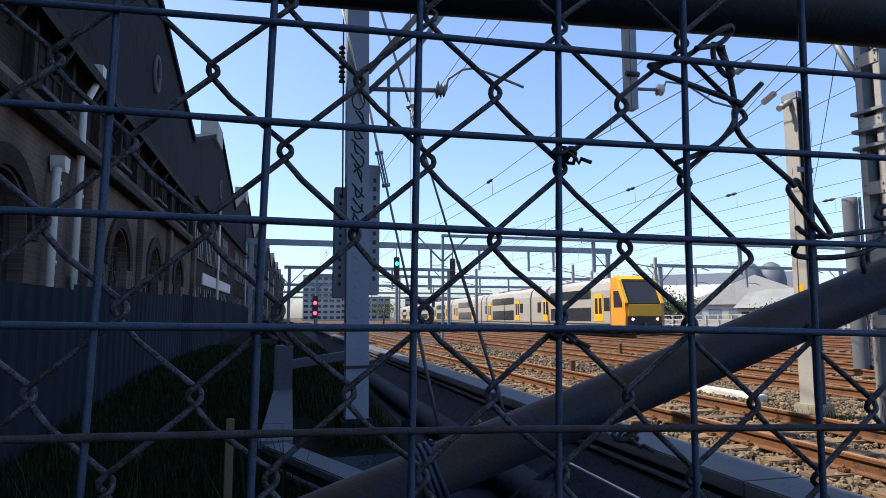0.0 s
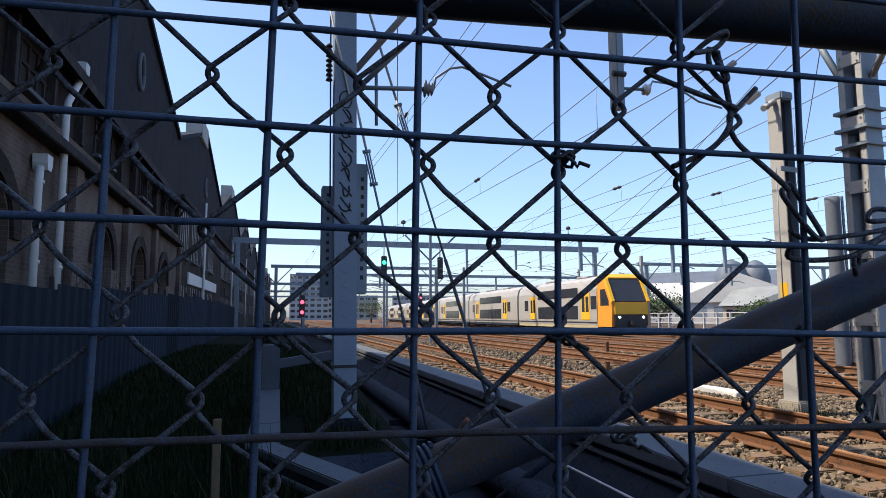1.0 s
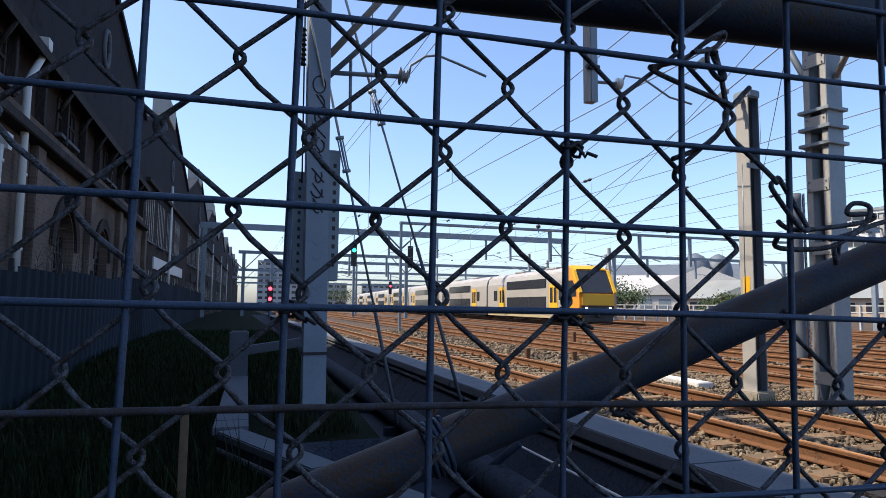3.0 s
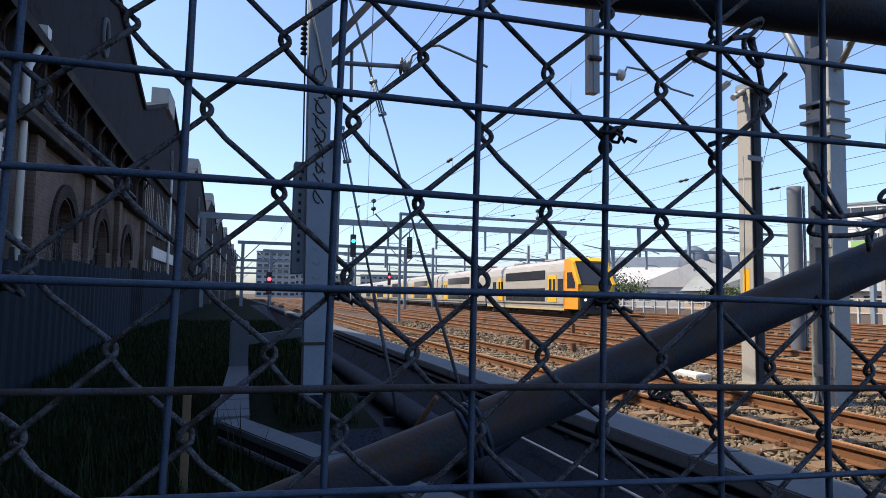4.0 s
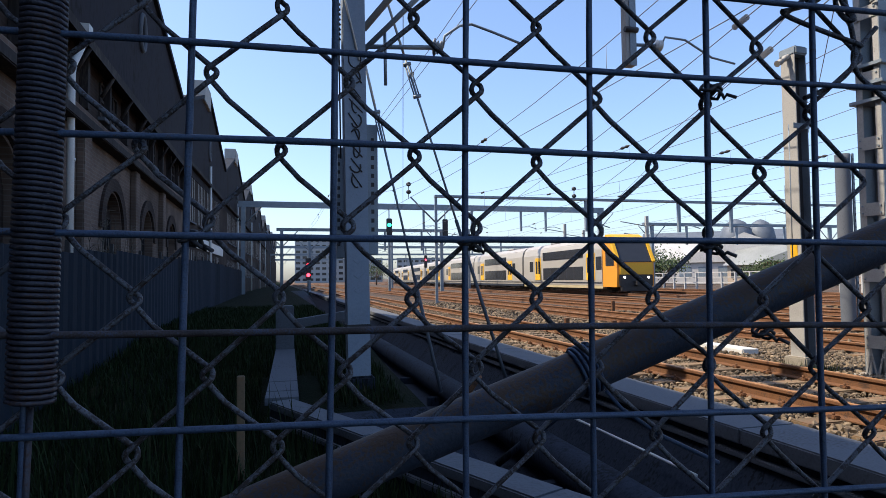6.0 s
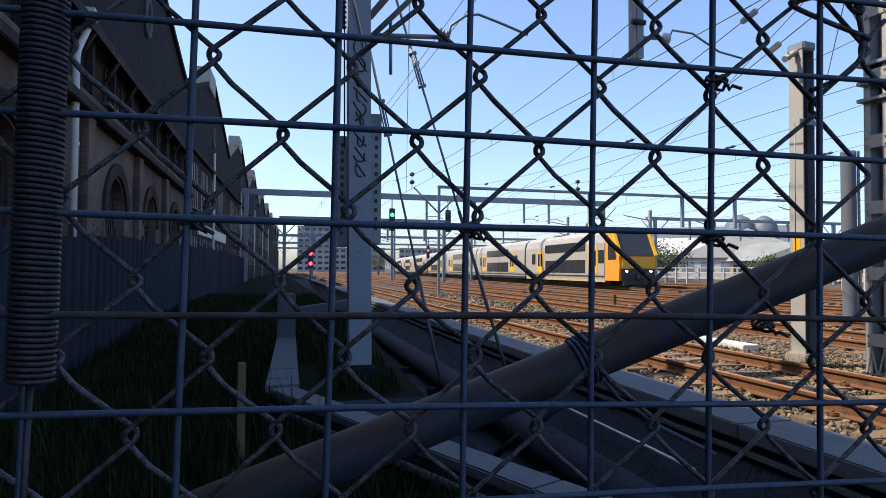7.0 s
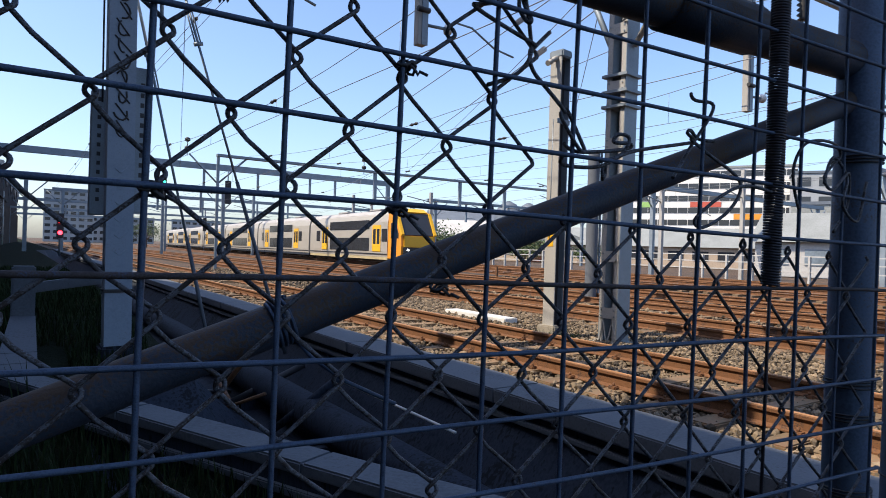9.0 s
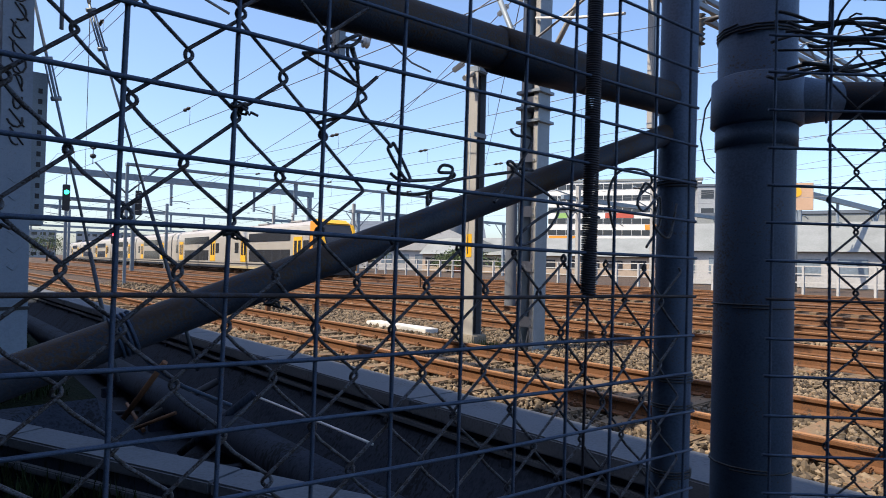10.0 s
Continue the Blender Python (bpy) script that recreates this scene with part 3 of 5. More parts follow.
# ---- the brick workshops ----
def brick_mat(name, a, b, mortar, size=0.24):
    mt = bpy.data.materials.new(name)
    mt.use_nodes = True
    n, l = mt.node_tree.nodes, mt.node_tree.links
    bs = n["Principled BSDF"]
    bs.inputs["Roughness"].default_value = 0.92
    bs.inputs["Specular IOR Level"].default_value = 0.1
    tc, sp, cb = n.new("ShaderNodeTexCoord"), n.new("ShaderNodeSeparateXYZ"), n.new("ShaderNodeCombineXYZ")
    l.new(tc.outputs["Object"], sp.inputs[0])
    l.new(sp.outputs["Y"], cb.inputs["X"])
    l.new(sp.outputs["Z"], cb.inputs["Y"])
    br = n.new("ShaderNodeTexBrick")
    br.inputs["Scale"].default_value = 1.0
    br.inputs["Brick Width"].default_value, br.inputs["Row Height"].default_value = size, 0.086
    br.inputs["Mortar Size"].default_value = 0.008
    br.inputs["Color1"].default_value, br.inputs["Color2"].default_value, br.inputs["Mortar"].default_value = (*a, 1), (*b, 1), (*mortar, 1)
    l.new(cb.outputs[0], br.inputs["Vector"])
    ns = n.new("ShaderNodeTexNoise")
    ns.inputs["Scale"].default_value, ns.inputs["Detail"].default_value = 0.7, 6
    l.new(tc.outputs["Object"], ns.inputs["Vector"])
    mr = n.new("ShaderNodeMapRange")
    mr.inputs["From Min"].default_value, mr.inputs["From Max"].default_value = 0.35, 0.7
    mr.inputs["To Min"].default_value, mr.inputs["To Max"].default_value = 1.15, 0.45
    l.new(ns.outputs["Fac"], mr.inputs["Value"])
    hs = n.new("ShaderNodeHueSaturation")
    l.new(br.outputs["Color"], hs.inputs["Color"])
    l.new(mr.outputs[0], hs.inputs["Value"])
    l.new(hs.outputs[0], bs.inputs["Base Color"])
    bp = n.new("ShaderNodeBump")
    bp.inputs["Strength"].default_value, bp.inputs["Distance"].default_value = 0.5, 0.01
    l.new(br.outputs["Fac"], bp.inputs["Height"])
    bp.invert = True
    l.new(bp.outputs[0], bs.inputs["Normal"])
    return mt


PALEBRICK = brick_mat("pale_brickwork", (0.155, 0.115, 0.095), (0.125, 0.092, 0.076), (0.165, 0.145, 0.13))
# brick tones deepened for the shaded side of the workshops
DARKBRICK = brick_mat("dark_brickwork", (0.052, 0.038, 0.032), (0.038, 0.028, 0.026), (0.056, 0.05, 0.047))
HOARD = mat("hoarding", (0.019, 0.026, 0.038), 0.8, 0.0, 0.25, 0.8, 20, second=(0.014, 0.017, 0.022), mask=(0.52, 0.66), stretch=(1, 1, 0.25), spec=0.05, by_piece=0.35)
TIMBER = mat("dark_timber", (0.036, 0.032, 0.032), 0.85, 0, 0.4, 2, 24, second=(0.075, 0.065, 0.055), mask=(0.55, 0.66), stretch=(1, 1, 0.2), spec=0.1)
PALEGLASS = mat("window_glass", (0.16, 0.20, 0.24), 0.08, 0, 0.25, 0.6, 6, bump=0.0)

FX = -4.2
shop = tagged(empty("workshop_building"), "long row of brick railway workshops, darkened for shade, with gabled roofs", "building")


def arched_bay(y0, y1, yc, w, spring, z1):
    """A stretch of wall with an arched opening through it."""
    arch = [(yc + w / 2 * math.cos(a), spring + w / 2 * math.sin(a)) for a in [math.pi * k / 12 for k in range(13)]]
    return [(y0, -0.5), (y0, z1), (y1, z1), (y1, -0.5), (yc + w / 2, -0.5)] + arch + [(yc - w / 2, -0.5)]


def bars(y0, y1, z0, z1, ny, nz, x, t=0.035):
    bm = bmesh.new()
    for k in range(ny + 1):
        y = y0 + (y1 - y0) * k / ny
        box(x - 0.03, x + 0.03, y - t, y + t, z0, z1, 0, bm)
    for k in range(nz + 1):
        z = z0 + (z1 - z0) * k / nz
        box(x - 0.028, x + 0.028, y0, y1, z - t, z + t, 0, bm)
    return bm


def window(y0, y1, z0, z1, ny, nz, frame_mat, x=FX):
    w = part("window", box(x - 0.10, x - 0.07, y0, y1, z0, z1), PALEGLASS, shop)
    part("window_frame", bars(y0, y1, z0, z1, ny, nz, x - 0.05), frame_mat, w)
    part("window_sill", box(x - 0.08, x + 0.10, y0 - 0.1, y1 + 0.1, z0 - 0.12, z0 - 0.03, 0.01), CONC, w)


# lower wall of pale brick, arched openings every 5.8 m
EDGES = [2.3, 7.2, 14.3, 19.35, 23.9, 30.3]
for k, yc in enumerate((4.6, 10.2, 17.1, 21.6, 26.4)):
    bay = part("lower_wall", prism(arched_bay(EDGES[k], EDGES[k + 1], yc, 1.9, 2.55, 5.0), "x", FX - 0.4, FX), PALEBRICK, shop)
    ring = [(yc + 1.32 * math.cos(a), 2.55 + 1.32 * math.sin(a)) for a in [math.pi * j / 14 for j in range(15)]] + [(yc + 1.0 * math.cos(a), 2.55 + 1.0 * math.sin(a)) for a in [math.pi * (14 - j) / 14 for j in range(15)]]
    part("arch_ring", prism(ring, "x", FX, FX + 0.07), DARKBRICK, bay)
    part("infill", box(FX - 0.34, FX - 0.24, yc - 0.95, yc + 0.95, -0.5, 3.7), DARKBRICK, bay)
    inner = [(yc + 0.6 * math.cos(a), 2.35 + 0.6 * math.sin(a)) for a in [math.pi * j / 10 for j in range(11)]] + [(yc - 0.6, 1.2), (yc + 0.6, 1.2)]
    pane = part("arched_window", prism(inner, "x", FX - 0.24, FX - 0.225), DARKGLASS, bay)
    part("window_frame", bars(yc - 0.58, yc + 0.58, 1.2, 2.9, 3, 4, FX - 0.21, 0.02), TIMBER, pane)
    part("pier", box(FX, FX + 0.16, EDGES[k + 1] - 0.28, EDGES[k + 1] + 0.28, -0.5, 4.42, 0.02), PALEBRICK, shop)
# string course and dark upper storey
part("string_course", box(FX - 0.1, FX + 0.30, -14, 30.0, 4.43, 4.64, 0.02), TIMBER, shop)
part("lower_wall", box(FX - 0.4, FX, -14, 2.3, -0.5, 5.0), PALEBRICK, shop)
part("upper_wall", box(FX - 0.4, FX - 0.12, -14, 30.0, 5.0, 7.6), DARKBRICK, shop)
for y in (3.2, 7.8, 12.2, 17.0, 22.5, 27.0):
    window(y - 0.8, y + 0.8, 5.25, 6.05, 4, 2, TIMBER, FX - 0.06)
for k in range(22):
    y = -10 + k * 1.9
    part("post", box(FX - 0.12, FX + 0.05, y - 0.08, y + 0.08, 5.02, 6.2, 0.01), TIMBER, shop)
part("awning", prism([(FX - 0.2, 6.62), (FX + 0.28, 6.34), (FX + 0.28, 6.12), (FX - 0.2, 6.34)], "y", -14, 30.0), TIMBER, shop)
for k in range(20):
    y = -8 + k * 2.0
    part("bracket", sweep([(FX - 0.02, y, 5.65), (FX + 0.24, y, 6.14)], 0.045, 6), TIMBER, shop)

# gables: one long wall with a saw-tooth top, copings, pale caps and oval vents
def gable(pts):
    """One gable with the roof behind it, from an outline of (y, z) along its top."""
    lo, hi = pts[0][0], pts[-1][0]
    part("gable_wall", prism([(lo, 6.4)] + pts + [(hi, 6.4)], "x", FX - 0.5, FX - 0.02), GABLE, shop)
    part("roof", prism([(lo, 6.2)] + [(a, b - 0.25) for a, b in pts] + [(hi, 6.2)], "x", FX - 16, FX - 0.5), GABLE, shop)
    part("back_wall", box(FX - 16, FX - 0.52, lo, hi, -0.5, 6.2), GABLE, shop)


# near stretch: unseen flat top, added so its shadow edge follows the coping
gable([(-14, 11.4), (20.0, 11.4), (29.25, 9.2)])
for k in range(8):
    y = 29.25 + 18.5 * k
    gable([(y, 9.2), (y + 9.25, 12.1), (y + 18.5, 9.2)])
y = 186.5
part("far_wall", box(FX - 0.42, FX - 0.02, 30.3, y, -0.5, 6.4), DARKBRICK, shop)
y = 20.0
for k in range(9):
    for a, b in (((y, 12.1 if k else 11.4), (y + 9.25, 9.2)), ((y + 9.25, 9.2), (y + 18.5, 12.1))):
        bm = prism([(a[0], a[1] + 0.02), (b[0], b[1] + 0.02), (b[0], b[1] + 0.22), (a[0], a[1] + 0.22)], "x", FX - 0.6, FX + 0.1)
        part("coping", bm, CONCDARK, shop)
    # pale block at the ridge: sunlight on the roof slope put into its colour
    part("sunlit_slope_cap", box(FX - 0.75, FX + 0.14, y + 18.5 - 2.6, y + 18.5 - 0.1, 11.2, 12.32, 0.03), POSTC, shop, "pale gable cap standing for a sunlit roof slope")
    ring = []
    for j in range(25):
        a = 2 * math.pi * j / 24
        ring.append((FX + 0.03, y + 0.5 + 0.36 * math.cos(a), 8.97 + 0.56 * math.sin(a)))
    part("oval_vent", sweep(ring, 0.07, 6), CONC, shop, "pale ring of an oval vent")
    if k < 5:
        for j in range(4):
            yy = y + 12.2 + j * 3.6
            window(yy - 1.1, yy + 1.1, 4.2, 6.4, 4, 4, WHITEW)
            window(yy - 1.1, yy + 1.1, 1.7, 2.8, 3, 1, WHITEW)
        part("panel_band", box(FX - 0.02, FX + 0.05, y + 13.5, y + 26.0, 2.95, 3.55, 0.01), WHITEW if k == 0 else TIMBER, shop)
        part("downpipe", sweep([(FX + 0.12, y + 18.6, 0), (FX + 0.12, y + 18.6, 8.0)], 0.07, 8), WHITEW, shop)
        part("string_course", box(FX - 0.02, FX + 0.2, y + 10.4, y + 28.8, 6.75, 6.95, 0.02), TIMBER, shop)
    y += 18.5

# rainwater pipes on the near wall
def downpipe(line, head):
    """A white pipe up the wall through (y, z) points, with a hopper at the given y, z."""
    d = part("downpipe", sweep([(FX + 0.16, y, z) for y, z in line], 0.07, 10), WHITEW, shop, "white painted downpipe", True)
    y, z = head
    part("rainwater_head", prism([(y - 0.08, z), (y + 0.08, z), (y + 0.14, z + 0.12), (y + 0.14, z + 0.28), (y - 0.14, z + 0.28), (y - 0.14, z + 0.12)], "x", FX + 0.04, FX + 0.28), WHITEW, d)
    for z in (0.8, 2.2, 3.6):
        part("bracket", sweep([(FX + 0.16, line[0][0], z), (FX + 0.16, line[0][0], z + 0.06)], 0.085, 10), WHITEW, d)


downpipe([(11.86, -0.3), (11.82, 3.6), (11.86, 3.9)], (11.98, 3.85))
downpipe([(13.12, -0.3), (13.08, 5.3), (13.16, 5.5), (13.8, 6.15), (13.85, 6.4)], (13.9, 6.3))
for ob in shop.children_recursive:      # the far workshops swing gently towards the railway
    for v in ob.data.vertices:
        if v.co.y > 30.3:
            v.co.x += 0.03 * (v.co.y - 30.3)

# dry weeds against the brick wall
DRYWEED = mat("dry_weed", (0.07, 0.06, 0.045), 0.9, 0, 0.4, 3, 30, bump=0, by_piece=0.4)


def weed(y, h, seed):
    q = random.Random(seed)
    w = tagged(empty("weed", pose(FX + 0.75, y, -0.4)), "dry branching weed growing against the brick wall", "weed", "weeds")
    for k in range(9):
        a, r = q.uniform(0, 6.28), q.uniform(0.2, 0.7)
        top = Vector((0.35 * r * math.cos(a), r * math.sin(a), h * q.uniform(0.7, 1.0)))
        stem = sweep([(0, 0, 0), top * 0.5 + Vector((0, 0, 0.2)), top], [0.014, 0.010, 0.004], 5)
        for j in range(9):
            u = q.uniform(0.45, 1.0)
            c = top * u + Vector((0, 0, 0.2 * (1 - u)))
            sweep([c, c + Vector((q.uniform(-0.12, 0.12), q.uniform(-0.28, 0.28), q.uniform(0.02, 0.25)))], [0.006, 0.002], 4, stem)
        part("stem", stem, DRYWEED, w)


for k, (y, h) in enumerate(((12.6, 3.2), (13.9, 3.0), (14.9, 2.7), (16.0, 3.1))):
    weed(y, h, 60 + k)

# corrugated hoarding along the verge
hoard = tagged(empty("hoarding"), "blue-grey corrugated metal hoarding along the workshops", "fence")
for k in range(24):
    y0 = 2.0 + k * 2.4
    pts = []
    for j in range(25):
        yy = y0 + j * 0.1 - 0.0
        pts.append((yy, -2.9 + (0.016 if j % 4 < 2 else -0.016)))
    bm = bmesh.new()
    zt = 1.58 + 0.5 * min(1, k / 10) + 0.03 * math.sin(k * 2.1)
    rows = [[bm.verts.new(q) for q in ((xa, ya, -0.45), (xa, ya, zt), (xa - 0.004, ya, zt), (xa - 0.004, ya, -0.45))] for ya, xa in pts]
    for p, q in zip(rows, rows[1:]):
        for j in range(4):
            bm.faces.new((p[j], q[j], q[(j + 1) % 4], p[(j + 1) % 4]))
    part("sheet", bm, HOARD, hoard)
    part("post", box(-2.99, -2.93, y0 - 0.03, y0 + 0.03, -0.5, zt + 0.1, 0.006), BLACK, hoard)


# ---- overhead line posts ----
pole = tagged(empty("catenary_post", pose(0.86, 8.27, 0, 0, -0.6, 0)), "painted steel catenary post tinted blue-grey for shade, dark scrawl on its face", "post")
for y0, y1 in ((-0.15, -0.135), (0.135, 0.15)):
    part("flange", box(-0.15, 0.15, y0, y1, -0.6, 9.5), SHADEPOST, pole)
part("web", box(-0.012, 0.012, -0.135, 0.135, -0.6, 9.5), SHADEPOST, pole)
part("stiffener", box(-0.148, -0.120, -0.133, 0.133, -0.6, 9.5), SHADEPOST, pole)
part("stiffener", box(0.120, 0.148, -0.133, 0.133, -0.6, 9.5), SHADEPOST, pole)
part("band", box(-0.165, 0.165, -0.165, 0.165, 0.60, 0.64, 0.005), BLACK, pole)
part("base", box(-0.2, 0.2, -0.2, 0.2, -0.7, -0.05, 0.03), CONCDARK, pole)
# unreadable scrawl down the face: plain dark strokes
part("mark", sweep([(0.085 * math.cos(j * 0.5), -0.1535, 4.26 + 0.12 * math.sin(j * 0.5)) for j in range(14)], 0.010, 5), BLACK, pole)
for k in range(8):
    z = 4.02 - k * 0.205
    a0, sp = rnd.uniform(0, 6), rnd.choice((-1, 1)) * rnd.uniform(0.45, 0.7)
    w0 = 0.10 - 0.02 * (k % 3)
    pts = [(w0 * math.cos(a0 + sp * j) * (0.55 + 0.06 * j), -0.1535, z + 0.095 * math.sin(a0 + sp * j)) for j in range(7)]
    part("mark", sweep(pts, 0.0115, 5), BLACK, pole)
    part("mark", sweep([(rnd.uniform(-0.11, -0.02), -0.1535, z + 0.10), (rnd.uniform(0.0, 0.10), -0.1535, z - 0.09)], 0.010, 5), BLACK, pole)
for k in range(6):
    z = 2.1 - k * 0.2
    part("mark", sweep([(-0.06, -0.1525, z), (0.0, -0.1525, z - 0.05), (0.06, -0.1525, z + 0.02)], 0.004, 5), STEELBLUE, pole)
# insulator string and cable down the left edge
part("cable", sweep([(-0.20, -0.05, 9.0), (-0.20, -0.05, 2.9)], 0.012, 6), BLACK, pole)
for k in range(8):
    part("disc", sweep([(-0.22, -0.05, 4.55 + k * 0.07), (-0.22, -0.05, 4.59 + k * 0.07)], [0.05, 0.03], 10), BLACK, pole)
part("rod", sweep([(-0.31, -0.17, 5.95), (0.06, -0.17, 4.24)], 0.015, 8), WHITEW, pole)
arm = part("cantilever", sweep([(0.15, 0, 4.50), (1.24, -0.1, 4.53)], 0.035, 8), STEELBLUE, pole)
part("hanger", sweep([(0.45, 0, 4.72), (0.45, 0, 3.97)], 0.025, 6), STEELBLUE, arm)
part("insulator", sweep([(1.12 + 0.025 * i, -0.1, 4.53) for i in range(7)], [0.04, 0.13, 0.05, 0.10, 0.05, 0.10, 0.04], 14), POSTC, arm)
part("steady_arm", sweep([(1.27, -0.1, 4.53), (1.30, -0.11, 4.70), (1.52, -0.13, 4.86), (1.70, -0.15, 4.89), (2.0, -0.2, 4.78), (2.42, -0.25, 4.62)], 0.020, 8), STEELBLUE, arm)
part("knee_brace", sweep([(0.15, 0, 4.75), (1.1, -0.2, 5.9), (1.6, -0.3, 6.6)], 0.05, 6), POSTC, pole)
part("knee_brace", sweep([(0.15, 0, 4.45), (0.9, -0.15, 5.2), (1.9, -0.35, 6.6)], 0.04, 6), STEELBLUE, pole)

guard = tagged(empty("counterweight_guard", pose(0.87, 8.72, 0)), "tall perforated steel guard behind the catenary post", "weight guard")
part("side_panel", box(-0.315, -0.145, -0.1, 0.12, 1.55, 3.14, 0.01), STEELBLUE, guard)
part("side_panel", box(0.12, 0.335, -0.1, 0.12, 1.60, 3.49, 0.01), STEELBLUE, guard)
for k in range(12):
    part("hole", box(-0.25, -0.21, -0.104, -0.099, 1.72 + k * 0.115, 1.77 + k * 0.115), BLACK, guard)
    part("hole", box(0.235, 0.28, -0.104, -0.099, 1.80 + k * 0.13, 1.86 + k * 0.13), BLACK, guard)


def guy(foot, head, zb):
    g = tagged(empty("guy_rod", pose(0, 0, 0)), "steel guy rod with a turnbuckle bracing the post", "guy rod", "guy rods")
    f, h = Vector(foot), Vector(head)
    part("rod", sweep([f, f.lerp(h, 0.33)], 0.026, 8), CONC, g)
    up = (zb + 0.3 - f.z) / (h.z - f.z)
    part("rod", sweep([f.lerp(h, 0.33), f.lerp(h, up)], 0.017, 8), STEELBLUE, g)
    # white above the turnbuckle: the rod's sunlit length put into its colour
    part("rod", sweep([f.lerp(h, up), h], 0.019, 8), WHITEW, g, "upper rod whitened as sunlit")
    c = f.lerp(h, (zb - f.z) / (h.z - f.z))
    d = (h - f).normalized()
    s = d.cross(Vector((0, 1, 0))).normalized() * 0.035
    for k in (-1, 1):
        part("turnbuckle", sweep([c - d * 0.22 + s * k, c + d * 0.22 + s * k], 0.011, 6), STEELBLUE, g)
    for u in (-0.24, 0.24):
        part("clevis", sweep([c + d * u - s * 1.6, c + d * u + s * 1.6], 0.028, 8), STEELBLUE, g)


guy((3.10, 8.45, -0.35), (0.72, 8.3, 7.05), 4.1)
guy((2.11, 8.6, -0.42), (0.90, 8.42, 4.75), 3.4)

post2 = tagged(empty("wire_post", pose(7.39, 7.345, 0, 0, 0.2, 6)), "pale square post on a concrete foot with a tilted insulator", "post")
# sunlit flange pale, far flange bluer, web black: shading set by material
part("flange", box(-0.12, -0.10, -0.12, 0.12, -0.1, 4.61, 0.004), POSTC, post2)
part("flange", box(0.10, 0.12, -0.12, 0.12, -0.1, 4.61, 0.004), STEELBLUE, post2)
part("web", box(-0.10, 0.10, -0.008, 0.008, -0.1, 4.61), BLACK, post2)
part("foot", box(-0.19, 0.19, -0.19, 0.19, -0.35, 0.02, 0.02), PALECONC, post2)
part("cap", box(-0.13, 0.13, -0.15, 0.15, 4.55, 4.68, 0.02), STEELBLUE, post2)
part("insulator", sweep([(-0.12, -0.02, 4.55), (-0.2, -0.02, 4.50), (-0.21, -0.02, 4.49), (-0.29, -0.02, 4.44), (-0.3, -0.02, 4.43), (-0.36, -0.02, 4.4)], [0.035, 0.05, 0.03, 0.05, 0.03, 0.05], 10), POSTC, post2)
part("bracket", box(-0.2, 0.13, -0.135, -0.12, 3.42, 3.50, 0.004), STEELBLUE, post2)
part("stay", sweep([(-0.3, -0.13, 3.46), (-0.31, -0.13, 1.4)], 0.008, 6), STEELBLUE, post2)
part("sign_plate", box(-0.124, -0.12, -0.06, 0.06, 1.35, 1.75), YELLOW, post2, "yellow number plate strip")
part("knob", sweep([(0.2, -0.1, -0.2), (0.2, -0.1, 0.02)], 0.03, 8), BLACK, post2)

mast = tagged(empty("battened_mast", pose(7.95, 6.5, 0, 0.5, 0.8, -84)), "battened steel channel mast carrying overhead wiring", "mast")
# webs blue-grey as the shaded faces, flanges and battens pale as the sunlit ones
for s in (-1, 1):      # two channels back to back: a wide web and two flanges each
    part("channel", box(s * 0.17 - 0.007, s * 0.17 + 0.007, -0.17, 0.17, -0.2, 9.0), STEELBLUE, mast)
    for q in (-1, 1):
        part("flange", box(s * 0.124 - 0.04, s * 0.124 + 0.04, q * 0.164 - 0.006, q * 0.164 + 0.006, -0.2, 9.0), POSTC, mast)
for k in range(10):
    for q in (-1, 1):
        part("batten", box(-0.165, 0.165, q * 0.1765 - 0.006, q * 0.1765 + 0.006, 0.20 + k * 0.92, 0.38 + k * 0.92, 0.003), POSTC, mast)
        for u in (-0.125, 0.125):
            for v in (0.24, 0.34):
                part("bolt", sweep([(u, q * 0.182, v + k * 0.92), (u, q * 0.197, v + k * 0.92)], 0.013, 6), STEELBLUE, mast)
for q in (-1, 1):
    for u0, u1 in ((-0.165, -0.01), (0.01, 0.165)):      # forked foot plates
        for ua, ub in ((u0, (u0 + u1) / 2), (u1, (u0 + u1) / 2)):
            part("gusset", prism([(ua - 0.012, -0.18), (ua + 0.012, -0.18), (ub + 0.012, 0.16), (ub - 0.012, 0.16)], "y", q * 0.1765 - 0.006, q * 0.1765 + 0.006), POSTC, mast)
part("foot", box(-0.36, 0.36, -0.32, 0.32, -0.4, -0.18, 0.03), PALECONC, mast)
for k, z in enumerate((3.62, 3.86, 4.12)):
    part("clamp", box(-0.25, 0.23, -0.22, 0.22, z, z + 0.05, 0.005), STEELBLUE, mast)
part("knee_brace", sweep([(-0.2, 0, 4.6), (-0.55, 0.05, 5.3), (-1.0, 0.1, 6.2)], 0.05, 6), STEELBLUE, mast)
part("knee_brace", sweep([(0.2, 0, 4.6), (0.7, 0.0, 5.4), (1.1, 0, 6.0)], 0.045, 6), POSTC, mast)
part("wire_arm", sweep([(0.1, -0.2, 5.35), (1.3, -0.8, 4.9), (2.2, -1.2, 4.62)], 0.022, 6), WHITEW, mast)
part("wire_arm", sweep([(0.1, -0.2, 5.0), (1.2, -0.5, 5.3), (2.0, -0.7, 5.45)], 0.02, 6), POSTC, mast)

portal = tagged(empty("overhead_portal"), "steel portal beam above the near track", "portal")
part("beam", box(-0.2, 7.4, -0.15, 0.15, -0.15, 0.15, 0.01), STEELBLUE, portal)
